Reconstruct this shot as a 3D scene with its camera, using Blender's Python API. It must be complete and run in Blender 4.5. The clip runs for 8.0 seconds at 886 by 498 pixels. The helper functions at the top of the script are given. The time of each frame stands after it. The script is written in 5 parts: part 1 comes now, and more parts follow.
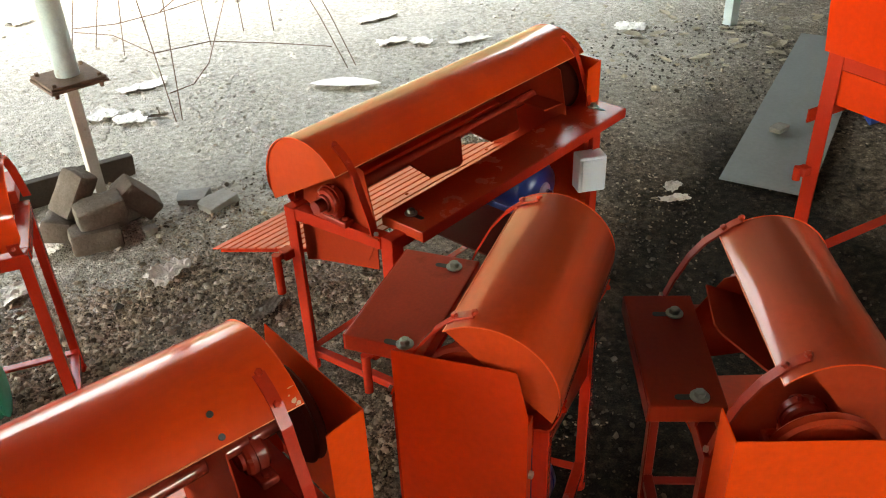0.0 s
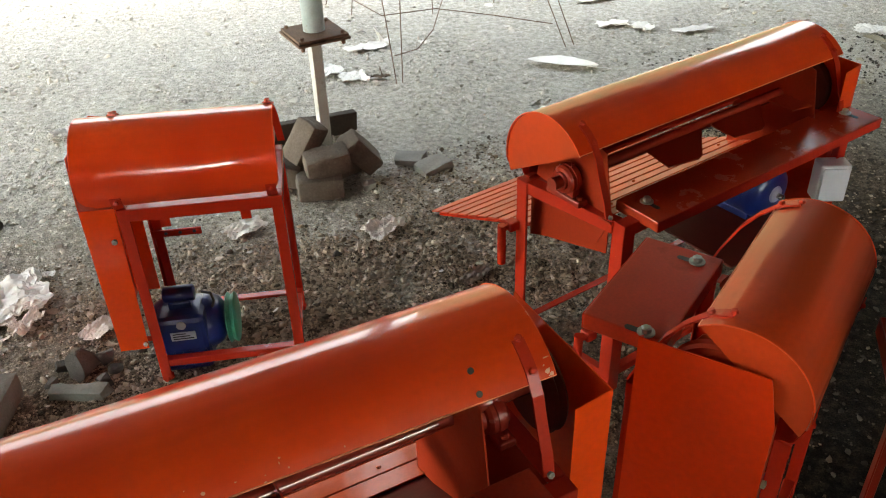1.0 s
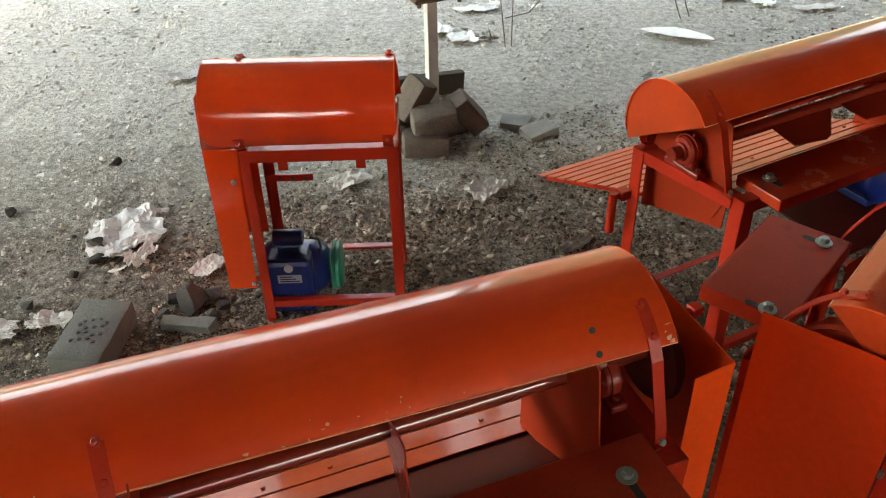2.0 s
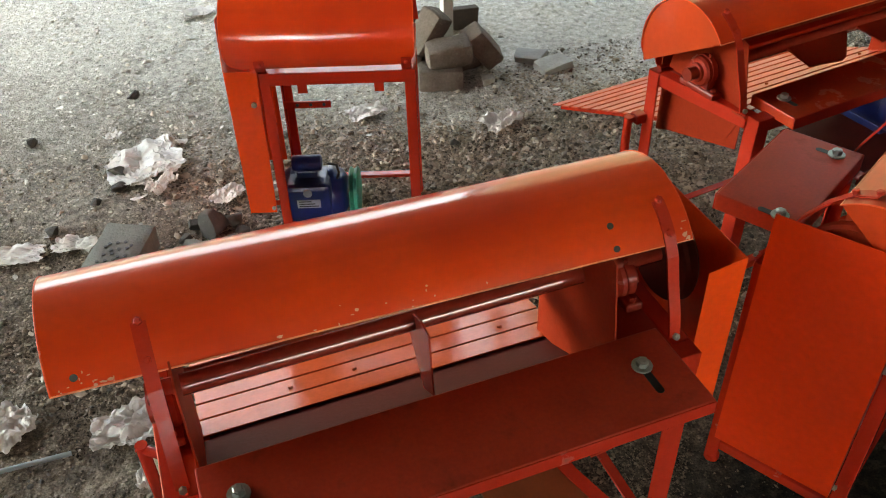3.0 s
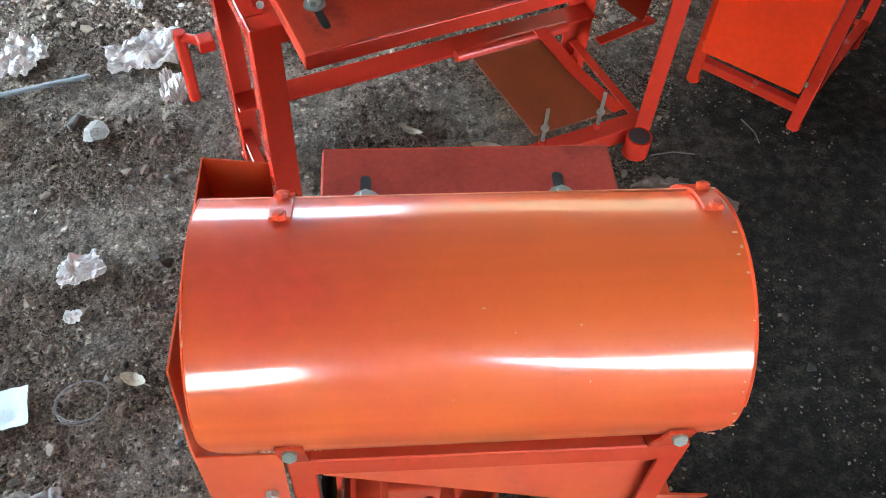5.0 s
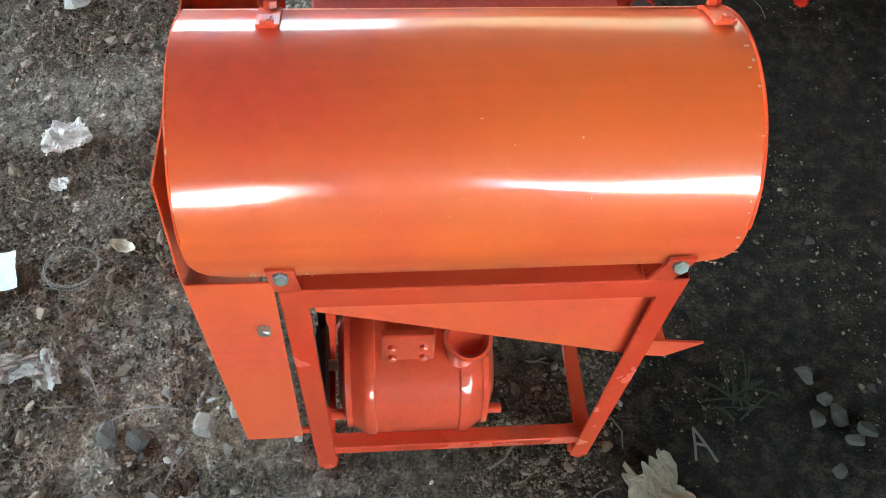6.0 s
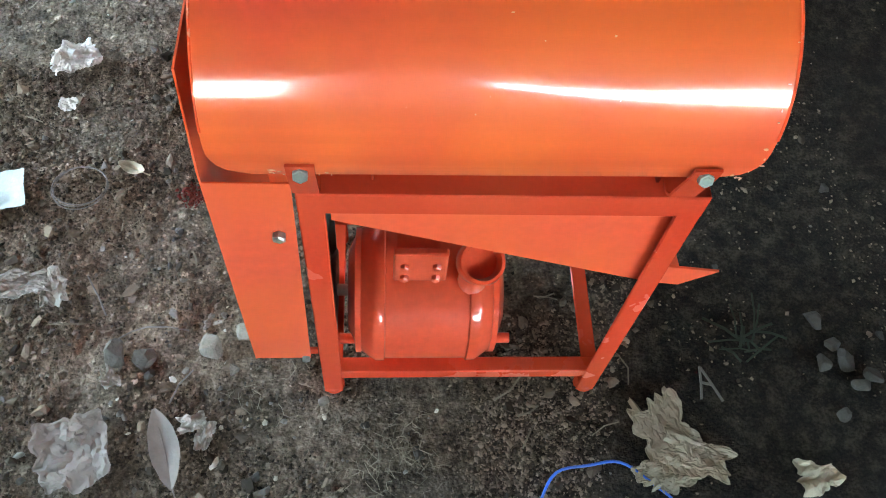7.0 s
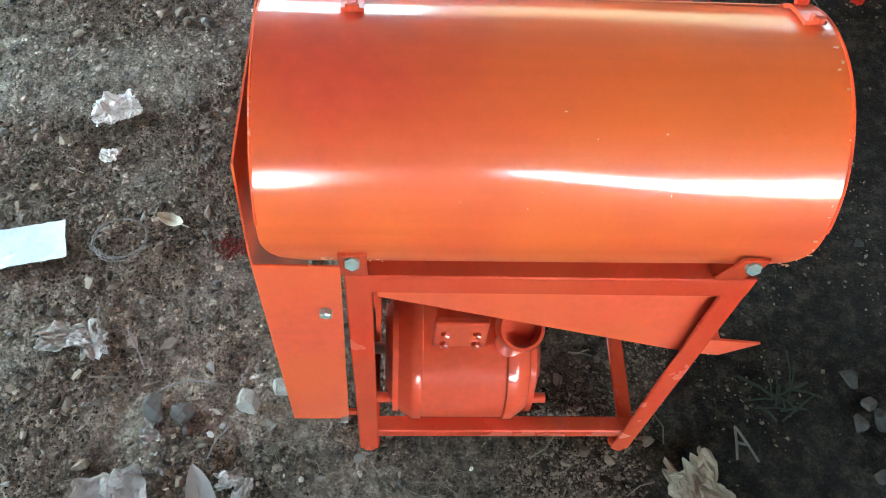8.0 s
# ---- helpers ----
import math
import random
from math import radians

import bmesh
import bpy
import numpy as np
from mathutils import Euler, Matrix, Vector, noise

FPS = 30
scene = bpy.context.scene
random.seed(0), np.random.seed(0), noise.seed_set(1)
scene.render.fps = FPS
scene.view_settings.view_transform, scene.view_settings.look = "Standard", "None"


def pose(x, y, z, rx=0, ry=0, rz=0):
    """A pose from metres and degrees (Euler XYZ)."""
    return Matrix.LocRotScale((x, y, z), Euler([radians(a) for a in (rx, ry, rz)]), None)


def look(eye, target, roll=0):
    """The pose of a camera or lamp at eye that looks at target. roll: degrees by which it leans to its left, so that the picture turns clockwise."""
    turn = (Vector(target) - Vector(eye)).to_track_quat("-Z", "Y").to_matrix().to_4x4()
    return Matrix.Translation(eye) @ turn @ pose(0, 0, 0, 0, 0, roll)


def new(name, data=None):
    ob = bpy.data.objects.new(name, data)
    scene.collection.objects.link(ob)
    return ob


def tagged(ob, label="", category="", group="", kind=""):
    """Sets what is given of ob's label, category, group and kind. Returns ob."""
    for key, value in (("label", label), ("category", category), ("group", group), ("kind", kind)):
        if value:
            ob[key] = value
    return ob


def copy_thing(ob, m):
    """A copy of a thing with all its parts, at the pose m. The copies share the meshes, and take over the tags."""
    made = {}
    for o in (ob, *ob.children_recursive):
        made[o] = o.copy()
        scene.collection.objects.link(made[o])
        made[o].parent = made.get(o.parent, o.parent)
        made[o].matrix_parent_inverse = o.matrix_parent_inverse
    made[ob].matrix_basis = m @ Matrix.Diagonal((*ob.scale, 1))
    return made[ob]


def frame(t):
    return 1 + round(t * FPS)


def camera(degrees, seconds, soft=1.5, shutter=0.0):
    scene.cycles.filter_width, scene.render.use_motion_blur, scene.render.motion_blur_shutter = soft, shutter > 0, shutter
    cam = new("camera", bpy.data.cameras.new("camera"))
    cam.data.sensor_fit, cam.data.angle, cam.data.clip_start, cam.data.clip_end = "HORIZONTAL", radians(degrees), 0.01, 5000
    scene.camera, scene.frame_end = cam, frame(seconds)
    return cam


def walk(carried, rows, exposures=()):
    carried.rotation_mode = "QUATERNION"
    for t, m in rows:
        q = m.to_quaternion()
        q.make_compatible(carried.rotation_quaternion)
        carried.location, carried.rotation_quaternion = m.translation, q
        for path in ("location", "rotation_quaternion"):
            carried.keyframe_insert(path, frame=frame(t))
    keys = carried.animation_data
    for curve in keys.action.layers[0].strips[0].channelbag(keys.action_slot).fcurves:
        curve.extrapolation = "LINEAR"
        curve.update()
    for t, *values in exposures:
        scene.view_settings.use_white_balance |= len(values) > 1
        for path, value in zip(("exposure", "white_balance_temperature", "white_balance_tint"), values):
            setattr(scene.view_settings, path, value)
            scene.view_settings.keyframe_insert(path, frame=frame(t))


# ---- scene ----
cam = camera(55.3, 8.0, 1.1)
PATH = [
    (0, (0.563, 0.087, 1.606), (1.12, 1.676, 0.528), -2.5),
    (0.5, (0.486, 0.102, 1.608), (0.841, 1.741, 0.517), -2.7),
    (1, (0.397, 0.11, 1.619), (0.581, 1.765, 0.51), -1.9),
    (1.5, (0.341, 0.097, 1.617), (0.393, 1.742, 0.481), -1.5),
    (1.7, (0.329, 0.1, 1.611), (0.353, 1.736, 0.46), -1.2),
    (2.8, (0.312, 0.044, 1.574), (0.262, 1.631, 0.358), -2.2),
    (3, (0.298, 0.01, 1.558), (0.269, 1.573, 0.31), -1.7),
    (3.5, (0.322, -0.072, 1.487), (0.291, 1.422, 0.158), -2.3),
    (4, (0.277, -0.161, 1.448), (0.33, 1.251, 0.032), -0.4),
    (4.1, (0.248, -0.194, 1.444), (0.325, 1.199, 0.011), 0.4),
    (4.5, (0.137, -0.321, 1.402), (0.263, 1.002, -0.092), 2.3),
    (4.7, (0.096, -0.343, 1.387), (0.233, 0.935, -0.146), 3.2),
    (5.8, (0.09, -0.401, 1.301), (0.232, 0.695, -0.367), 4.5),
    (6, (0.09, -0.416, 1.288), (0.239, 0.644, -0.402), 5.2),
    (6.5, (0.083, -0.448, 1.25), (0.241, 0.564, -0.468), 6.9),
    (7, (0.071, -0.458, 1.249), (0.22, 0.532, -0.483), 7.7),
    (7.5, (0.063, -0.447, 1.255), (0.181, 0.546, -0.477), 6.8),
    (8, (0.041, -0.407, 1.287), (0.148, 0.619, -0.427), 5.9),
]
walk(cam, [(t, look(eye, target, roll)) for t, eye, target, roll in PATH],
     exposures=[(0.0, 4.9, 10400, 7), (1.0, 4.57, 9900, 7), (1.5, 4.45, 9600, 6), (3.0, 4.82, 9300, 5), (3.5, 5.22, 9400, 6), (4.0, 5.76, 8000, 1), (4.5, 5.84, 6700, 3), (6.0, 5.87, 7000, -4), (7.0, 5.88, 7050, -4), (8.0, 5.95, 6750, -6)])

# ---- sky and sun ----
world = bpy.data.worlds.new("world")
scene.world = world
world.use_nodes = True
wn = world.node_tree
sky = wn.nodes.new("ShaderNodeTexSky")
sky.sky_type = "NISHITA"
sky.sun_disc = False
sky.sun_elevation = radians(59)
sky.sun_rotation = radians(214)
sky.dust_density = 2.0
wn.nodes["Background"].inputs["Strength"].default_value = 0.15
wn.links.new(sky.outputs[0], wn.nodes["Background"].inputs["Color"])
sun = new("sun", bpy.data.lights.new("sun", "SUN"))
sun.data.energy = 2.0
sun.data.angle = radians(10)
sun.data.color = (1.0, 0.97, 0.93)
sun.matrix_world = look((-4, -6, 12), (0, 0, 0))


# ---- materials ----
def material(name, base, rough=0.5, metal=0.0, vary=0.15, scale=12.0, fine=160.0, bump=0.0, bump_scale=120.0, coat=0.0,
             dirt=None, dirt_at=0.62, dirt_scale=6.0, spec=0.5, rough_vary=0.12, per_object=0.0, per_island=0.0, stretch=None, drift=None, coat_ior=1.5, coat_rough=(0.05, 0.17)):
    """A surface with variation at two scales, optional dirt patches and fine relief."""
    m = bpy.data.materials.new(name)
    m.use_nodes = True
    nt = m.node_tree
    n, l = nt.nodes, nt.links
    p = n["Principled BSDF"]
    tc = n.new("ShaderNodeTexCoord")

    def tex(sc, detail=4.0, rgh=0.55):
        t = n.new("ShaderNodeTexNoise")
        t.inputs["Scale"].default_value = sc
        t.inputs["Detail"].default_value = detail
        t.inputs["Roughness"].default_value = rgh
        l.new(tc.outputs["Object"], t.inputs["Vector"])
        return t

    def math_node(op, a, b):
        q = n.new("ShaderNodeMath")
        q.operation = op
        for k, v in enumerate((a, b)):
            if isinstance(v, (int, float)):
                q.inputs[k].default_value = v
            else:
                l.new(v, q.inputs[k])
        return q.outputs[0]

    big, small = tex(scale), tex(fine, 2.0)
    v = math_node("ADD", math_node("MULTIPLY", math_node("SUBTRACT", big.outputs["Fac"], 0.5), 2.4 * vary),
                  math_node("MULTIPLY", math_node("SUBTRACT", small.outputs["Fac"], 0.5), 1.4 * vary))
    v = math_node("ADD", v, 1.0)
    if per_object:
        oi = n.new("ShaderNodeObjectInfo")
        v = math_node("MULTIPLY", v, math_node("ADD", 1.0 - per_object / 2, math_node("MULTIPLY", oi.outputs["Random"], per_object)))
    if per_island:
        ge = n.new("ShaderNodeNewGeometry")
        v = math_node("MULTIPLY", v, math_node("ADD", 1.0 - per_island / 2, math_node("MULTIPLY", ge.outputs["Random Per Island"], per_island)))
    mul = n.new("ShaderNodeVectorMath")
    mul.operation = "SCALE"
    mul.inputs[0].default_value = base
    l.new(v, mul.inputs["Scale"])
    col = mul.outputs[0]
    if drift:
        # slow drift towards a second colour in broad soft patches
        slow = tex(3.4, 3.0, 0.5)
        soft = n.new("ShaderNodeMapRange")
        soft.inputs["From Min"].default_value, soft.inputs["From Max"].default_value = 0.36, 0.62
        l.new(slow.outputs["Fac"], soft.inputs["Value"])
        two = n.new("ShaderNodeMix")
        two.data_type = "RGBA"
        l.new(soft.outputs[0], two.inputs[0])
        l.new(col, two.inputs[6])
        two.inputs[7].default_value = (*drift, 1)
        col = two.outputs[2]
    rg = math_node("ADD", rough - rough_vary / 2, math_node("MULTIPLY", big.outputs["Fac"], rough_vary))
    if dirt:
        d = tex(dirt_scale, 8.0, 0.65)
        ramp = n.new("ShaderNodeValToRGB")
        ramp.color_ramp.elements[0].position = dirt_at
        ramp.color_ramp.elements[1].position = min(1.0, dirt_at + 0.12)
        l.new(d.outputs["Fac"], ramp.inputs[0])
        mix = n.new("ShaderNodeMix")
        mix.data_type = "RGBA"
        l.new(ramp.outputs[0], mix.inputs[0])
        l.new(col, mix.inputs[6])
        mix.inputs[7].default_value = (*dirt, 1)
        col = mix.outputs[2]
        rg = math_node("ADD", rg, math_node("MULTIPLY", ramp.outputs[0], 0.3))
    l.new(col, p.inputs["Base Color"])
    l.new(rg, p.inputs["Roughness"])
    p.inputs["Metallic"].default_value = metal
    p.inputs["Specular IOR Level"].default_value = spec
    if coat:
        p.inputs["Coat Weight"].default_value = coat
        p.inputs["Coat Roughness"].default_value = 0.085
        p.inputs["Coat IOR"].default_value = coat_ior
        if stretch:
            # wiping streaks along the sheet
            sm = n.new("ShaderNodeMapping")
            sm.inputs["Scale"].default_value = (stretch[0] * 0.7, 1, 1)
            l.new(tc.outputs["Object"], sm.inputs["Vector"])
            sx = tex(60, 4.0)
            l.new(sm.outputs[0], sx.inputs["Vector"])
            sr = n.new("ShaderNodeMapRange")
            sr.inputs["From Min"].default_value, sr.inputs["From Max"].default_value = 0.35, 0.68
            sr.inputs["To Min"].default_value, sr.inputs["To Max"].default_value = coat_rough
            l.new(sx.outputs["Fac"], sr.inputs["Value"])
            l.new(sr.outputs[0], p.inputs["Coat Roughness"])
            sw = n.new("ShaderNodeMapRange")
            sw.inputs["From Min"].default_value, sw.inputs["From Max"].default_value = 0.62, 0.40
            sw.inputs["To Min"].default_value, sw.inputs["To Max"].default_value = coat * 0.65, min(1.0, coat * 1.1)
            l.new(sx.outputs["Fac"], sw.inputs["Value"])
            l.new(sw.outputs[0], p.inputs["Coat Weight"])
    if bump:
        bn = n.new("ShaderNodeBump")
        bn.inputs["Strength"].default_value = bump
        bn.inputs["Distance"].default_value = 0.004
        bt = tex(bump_scale, 5.0)
        if stretch:
            mp = n.new("ShaderNodeMapping")
            mp.inputs["Scale"].default_value = stretch
            l.new(tc.outputs["Object"], mp.inputs["Vector"])
            l.new(mp.outputs[0], bt.inputs["Vector"])
        l.new(bt.outputs["Fac"], bn.inputs["Height"])
        l.new(bn.outputs[0], p.inputs["Normal"])
    return m


CHIP = (0.46, 0.30, 0.24)
PAINT = material("orange_enamel", (0.74, 0.060, 0.012), 0.34, vary=0.18, spec=0.05, scale=2.2, fine=70, bump=0.03, bump_scale=12, coat=0.8, rough_vary=0.12, dirt=CHIP, dirt_at=0.765, dirt_scale=30)
HOOD = material("hood_enamel", (0.74, 0.060, 0.012), 0.34, vary=0.18, spec=0.05, scale=2.2, fine=70, bump=0.06, bump_scale=45, coat=0.9, rough_vary=0.14, dirt=CHIP, dirt_at=0.75, dirt_scale=26, stretch=(0.06, 1, 1), drift=(0.58, 0.038, 0.010), coat_ior=1.85, coat_rough=(0.05, 0.19))
PAINT_F = material("light_orange_enamel", (0.70, 0.086, 0.038), 0.34, vary=0.18, spec=0.14, scale=2.2, fine=70, bump=0.03, bump_scale=12, coat=0.8, rough_vary=0.12, dirt=CHIP, dirt_at=0.765, dirt_scale=30, drift=(0.73, 0.108, 0.032))
HOOD_F = material("light_hood_enamel", (0.65, 0.064, 0.032), 0.36, vary=0.2, spec=0.2, scale=2.2, fine=70, bump=0.05, bump_scale=45, coat=0.9, rough_vary=0.14, dirt=CHIP, dirt_at=0.76, dirt_scale=26, stretch=(0.06, 1, 1), drift=(0.74, 0.116, 0.027), coat_ior=2.0, coat_rough=(0.10, 0.22))
FRAME_F = material("light_frame_enamel", (0.52, 0.044, 0.020), 0.26, vary=0.16, spec=0.2, scale=9, fine=150, bump=0.12, bump_scale=70, dirt=(0.30, 0.05, 0.03), dirt_at=0.64, drift=(0.50, 0.064, 0.026))
# darker copy of the hood paint, for the machine that stands in shade
HOOD_C = material("shaded_hood_enamel", (0.34, 0.036, 0.014), 0.34, vary=0.22, spec=0.2, scale=2.2, fine=70, bump=0.06, bump_scale=45, coat=0.9, rough_vary=0.14, dirt=CHIP, dirt_at=0.75, dirt_scale=26, stretch=(0.06, 1, 1), drift=(0.24, 0.040, 0.020), coat_ior=1.6)
# hood paint toned down for weaker light on machine b and a's cap
HOOD_B = material("half_shaded_hood_enamel", (0.56, 0.050, 0.014), 0.36, vary=0.22, spec=0.04, scale=2.2, fine=70, bump=0.06, bump_scale=45, coat=0.8, rough_vary=0.14, dirt=CHIP, dirt_at=0.75, dirt_scale=26, stretch=(0.06, 1, 1), drift=(0.38, 0.046, 0.016), coat_ior=1.6)
EDGE_SIDE = material("chipped_side_edge", (0.68, 0.068, 0.018), 0.5, vary=0.2, scale=20, fine=150, spec=0.15, dirt=(0.60, 0.42, 0.33), dirt_at=0.62, dirt_scale=34)
MOTOR_PAINT = material("motor_enamel", (0.62, 0.072, 0.031), 0.3, vary=0.22, spec=0.2, scale=9, fine=90, bump=0.05, bump_scale=20, coat=1.0, rough_vary=0.12)
PLANK_F = material("faded_plank", (0.37, 0.046, 0.030), 0.45, vary=0.32, scale=10, fine=160, bump=0.12, bump_scale=90, spec=0.12, stretch=(0.05, 1, 1), dirt=(0.25, 0.035, 0.022), dirt_at=0.54, dirt_scale=9)
# chipped edge, lightened so that the colour also carries the rim highlight
EDGE = material("worn_highlight_edge", (0.80, 0.22, 0.10), 0.35, vary=0.3, scale=20, fine=150, dirt=(0.60, 0.45, 0.36), dirt_at=0.60, dirt_scale=22)
# machine paint darkened to carry the shade on inner faces
PAINT_IN = material("shaded_enamel", (0.30, 0.028, 0.011), 0.5, spec=0.05, vary=0.16, scale=8, fine=120, bump=0.12, bump_scale=60)
GUARD_RED = material("red_orange_enamel", (0.64, 0.038, 0.010), 0.36, vary=0.18, spec=0.05, scale=2.2, fine=70, bump=0.03, bump_scale=12, coat=0.6, rough_vary=0.12)
FRAME = material("frame_enamel", (0.43, 0.027, 0.0135), 0.24, spec=0.4, vary=0.14, scale=9, fine=150, bump=0.12, bump_scale=70, dirt=(0.10, 0.06, 0.045), dirt_at=0.66)
PLANK = material("painted_plank", (0.42, 0.036, 0.016), 0.34, vary=0.28, scale=9, fine=160, bump=0.10, bump_scale=90, spec=0.18, stretch=(0.05, 1, 1), dirt=(0.27, 0.030, 0.014), dirt_at=0.56, dirt_scale=9)
PLANK_GLOSS = material("glossy_plank", (0.50, 0.046, 0.017), 0.26, vary=0.24, scale=9, fine=160, bump=0.10, bump_scale=90, spec=0.4, stretch=(0.05, 1, 1), dirt=(0.36, 0.036, 0.016), dirt_at=0.58, dirt_scale=9)
# near-black red: deep shade on inner sheets, and the spilled paint
SHADE_STAIN = material("shade_and_stain_red", (0.085, 0.014, 0.009), 0.6, vary=0.25, scale=9, fine=140, bump=0.1, spec=0.06)
BEARING_PAINT = material("bearing_enamel", (0.27, 0.021, 0.011), 0.26, vary=0.2, scale=14, fine=140, bump=0.12, bump_scale=60, spec=0.45)
SHAFT_PAINT = material("shaft_enamel", (0.24, 0.024, 0.014), 0.20, vary=0.2, scale=12, fine=120, bump=0.05, spec=0.4, coat=1.0)
# frame paint with machine c's shade put into the colour
SHADED_FRAME = material("shaded_frame_enamel", (0.25, 0.020, 0.010), 0.34, spec=0.25, vary=0.2, scale=9, fine=150, bump=0.12, bump_scale=70, dirt=(0.09, 0.05, 0.04), dirt_at=0.62)
DULL_SLAT = material("dull_slat_enamel", (0.54, 0.065, 0.022), 0.34, vary=0.2, scale=14, fine=120, bump=0.06, spec=0.16)
SLAT = material("slat_enamel", (0.50, 0.080, 0.028), 0.13, vary=0.24, scale=14, fine=120, bump=0.08, bump_scale=20, rough_vary=0.12, spec=0.18)
ZINC = material("zinc_bolt", (0.36, 0.41, 0.39), 0.35, metal=0.8, vary=0.2, scale=60, fine=400)
STEEL = material("bare_steel", (0.42, 0.40, 0.37), 0.28, metal=1.0, vary=0.2, scale=30, fine=300)
BLACK = material("black_rubber", (0.025, 0.022, 0.022), 0.55, vary=0.3, scale=30)
BLUE = material("blue_motor_enamel", (0.005, 0.021, 0.14), 0.30, vary=0.2, scale=18, fine=150, bump=0.1)
GREEN = material("green_pulley_paint", (0.01, 0.25, 0.16), 0.4, vary=0.2, scale=20)
PLASTIC = material("white_plastic", (0.58, 0.63, 0.70), 0.4, vary=0.05, scale=20)
PLATE_INK = material("nameplate", (0.55, 0.58, 0.62), 0.35, metal=0.5, vary=0.1)


def soil():
    """Dark earth that gives way to pale dusty ground towards the open yard."""
    m = bpy.data.materials.new("bare_earth")
    m.use_nodes = True
    n, l = m.node_tree.nodes, m.node_tree.links
    p = n["Principled BSDF"]
    p.inputs["Roughness"].default_value = 0.95
    p.inputs["Specular IOR Level"].default_value = 0.15
    tc = n.new("ShaderNodeTexCoord")

    def tex(sc, detail, rgh=0.6):
        t = n.new("ShaderNodeTexNoise")
        t.inputs["Scale"].default_value, t.inputs["Detail"].default_value, t.inputs["Roughness"].default_value = sc, detail, rgh
        l.new(tc.outputs["Object"], t.inputs["Vector"])
        return t.outputs["Fac"]

    def calc(op, a, b):
        q = n.new("ShaderNodeMath")
        q.operation = op
        for k, v in enumerate((a, b)):
            if isinstance(v, (int, float)):
                q.inputs[k].default_value = v
            else:
                l.new(v, q.inputs[k])
        return q.outputs[0]

    def ramp(v, stops):
        r = n.new("ShaderNodeValToRGB")
        el = r.color_ramp.elements
        while len(el) < len(stops):
            el.new(0.5)
        for e, (at, c) in zip(el, stops):
            e.position, e.color = at, (*c, 1)
        l.new(v, r.inputs[0])
        return r.outputs[0]

    def mix(f, a, b):
        q = n.new("ShaderNodeMix")
        q.data_type = "RGBA"
        l.new(f, q.inputs[0])
        l.new(a, q.inputs[6])
        l.new(b, q.inputs[7])
        return q.outputs[2]

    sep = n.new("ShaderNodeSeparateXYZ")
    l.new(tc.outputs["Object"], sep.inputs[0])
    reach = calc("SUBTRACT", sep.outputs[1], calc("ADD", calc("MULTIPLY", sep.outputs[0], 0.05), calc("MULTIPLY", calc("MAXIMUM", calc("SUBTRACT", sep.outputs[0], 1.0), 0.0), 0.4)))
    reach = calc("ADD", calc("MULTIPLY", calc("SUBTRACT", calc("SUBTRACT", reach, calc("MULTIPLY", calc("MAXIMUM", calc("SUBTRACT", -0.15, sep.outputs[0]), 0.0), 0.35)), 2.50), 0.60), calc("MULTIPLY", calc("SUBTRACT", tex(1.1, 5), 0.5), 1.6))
    # unseen ground south of the shed is pale too, to bounce light in
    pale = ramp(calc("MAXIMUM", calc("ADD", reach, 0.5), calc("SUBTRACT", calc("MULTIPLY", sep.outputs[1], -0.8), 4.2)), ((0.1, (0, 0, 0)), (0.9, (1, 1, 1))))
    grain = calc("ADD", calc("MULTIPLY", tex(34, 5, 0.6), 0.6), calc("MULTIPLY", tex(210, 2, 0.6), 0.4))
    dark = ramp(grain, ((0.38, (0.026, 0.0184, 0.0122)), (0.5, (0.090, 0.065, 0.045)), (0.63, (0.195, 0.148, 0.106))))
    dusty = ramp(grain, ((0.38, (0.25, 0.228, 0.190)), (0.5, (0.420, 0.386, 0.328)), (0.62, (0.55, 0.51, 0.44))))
    # the mid tone grows towards the back left
    graded = calc("MULTIPLY", calc("SUBTRACT", calc("SUBTRACT", sep.outputs[1], calc("MULTIPLY", sep.outputs[0], 0.6)), 0.05), 0.50)
    patch = ramp(calc("ADD", tex(3.2, 6), calc("MINIMUM", calc("MAXIMUM", graded, 0.0), 0.35)), ((0.4, (0, 0, 0)), (0.66, (1, 1, 1))))
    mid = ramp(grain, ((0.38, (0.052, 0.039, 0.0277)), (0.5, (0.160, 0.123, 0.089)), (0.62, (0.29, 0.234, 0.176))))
    # darker earth on the sheltered side: its shade is painted into the soil
    shaded = calc("ADD", calc("SUBTRACT", sep.outputs[0], calc("MULTIPLY", sep.outputs[1], 0.30)), calc("MULTIPLY", calc("SUBTRACT", tex(2.6, 6, 0.65), 0.5), 1.1))
    shaded = calc("SUBTRACT", shaded, calc("MULTIPLY", calc("MAXIMUM", calc("SUBTRACT", sep.outputs[1], 1.2), 0.0), 0.9))
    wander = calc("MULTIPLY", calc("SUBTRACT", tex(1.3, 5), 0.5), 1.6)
    shaded = calc("MINIMUM", shaded, calc("ADD", calc("MINIMUM", calc("SUBTRACT", 3.3, sep.outputs[0]), calc("ADD", sep.outputs[1], 1.1)), wander))
    shaded = ramp(shaded, ((0.04, (0, 0, 0)), (0.56, (1, 1, 1))))
    shade_soil = ramp(grain, ((0.38, (0.0068, 0.0052, 0.0036)), (0.5, (0.0195, 0.0150, 0.0103)), (0.62, (0.054, 0.042, 0.030))))
    # loose stones and crumbs bedded in the earth, each with its own shade
    warp = n.new("ShaderNodeTexNoise")
    warp.inputs["Scale"].default_value = 60
    l.new(tc.outputs["Object"], warp.inputs["Vector"])
    off = n.new("ShaderNodeVectorMath")
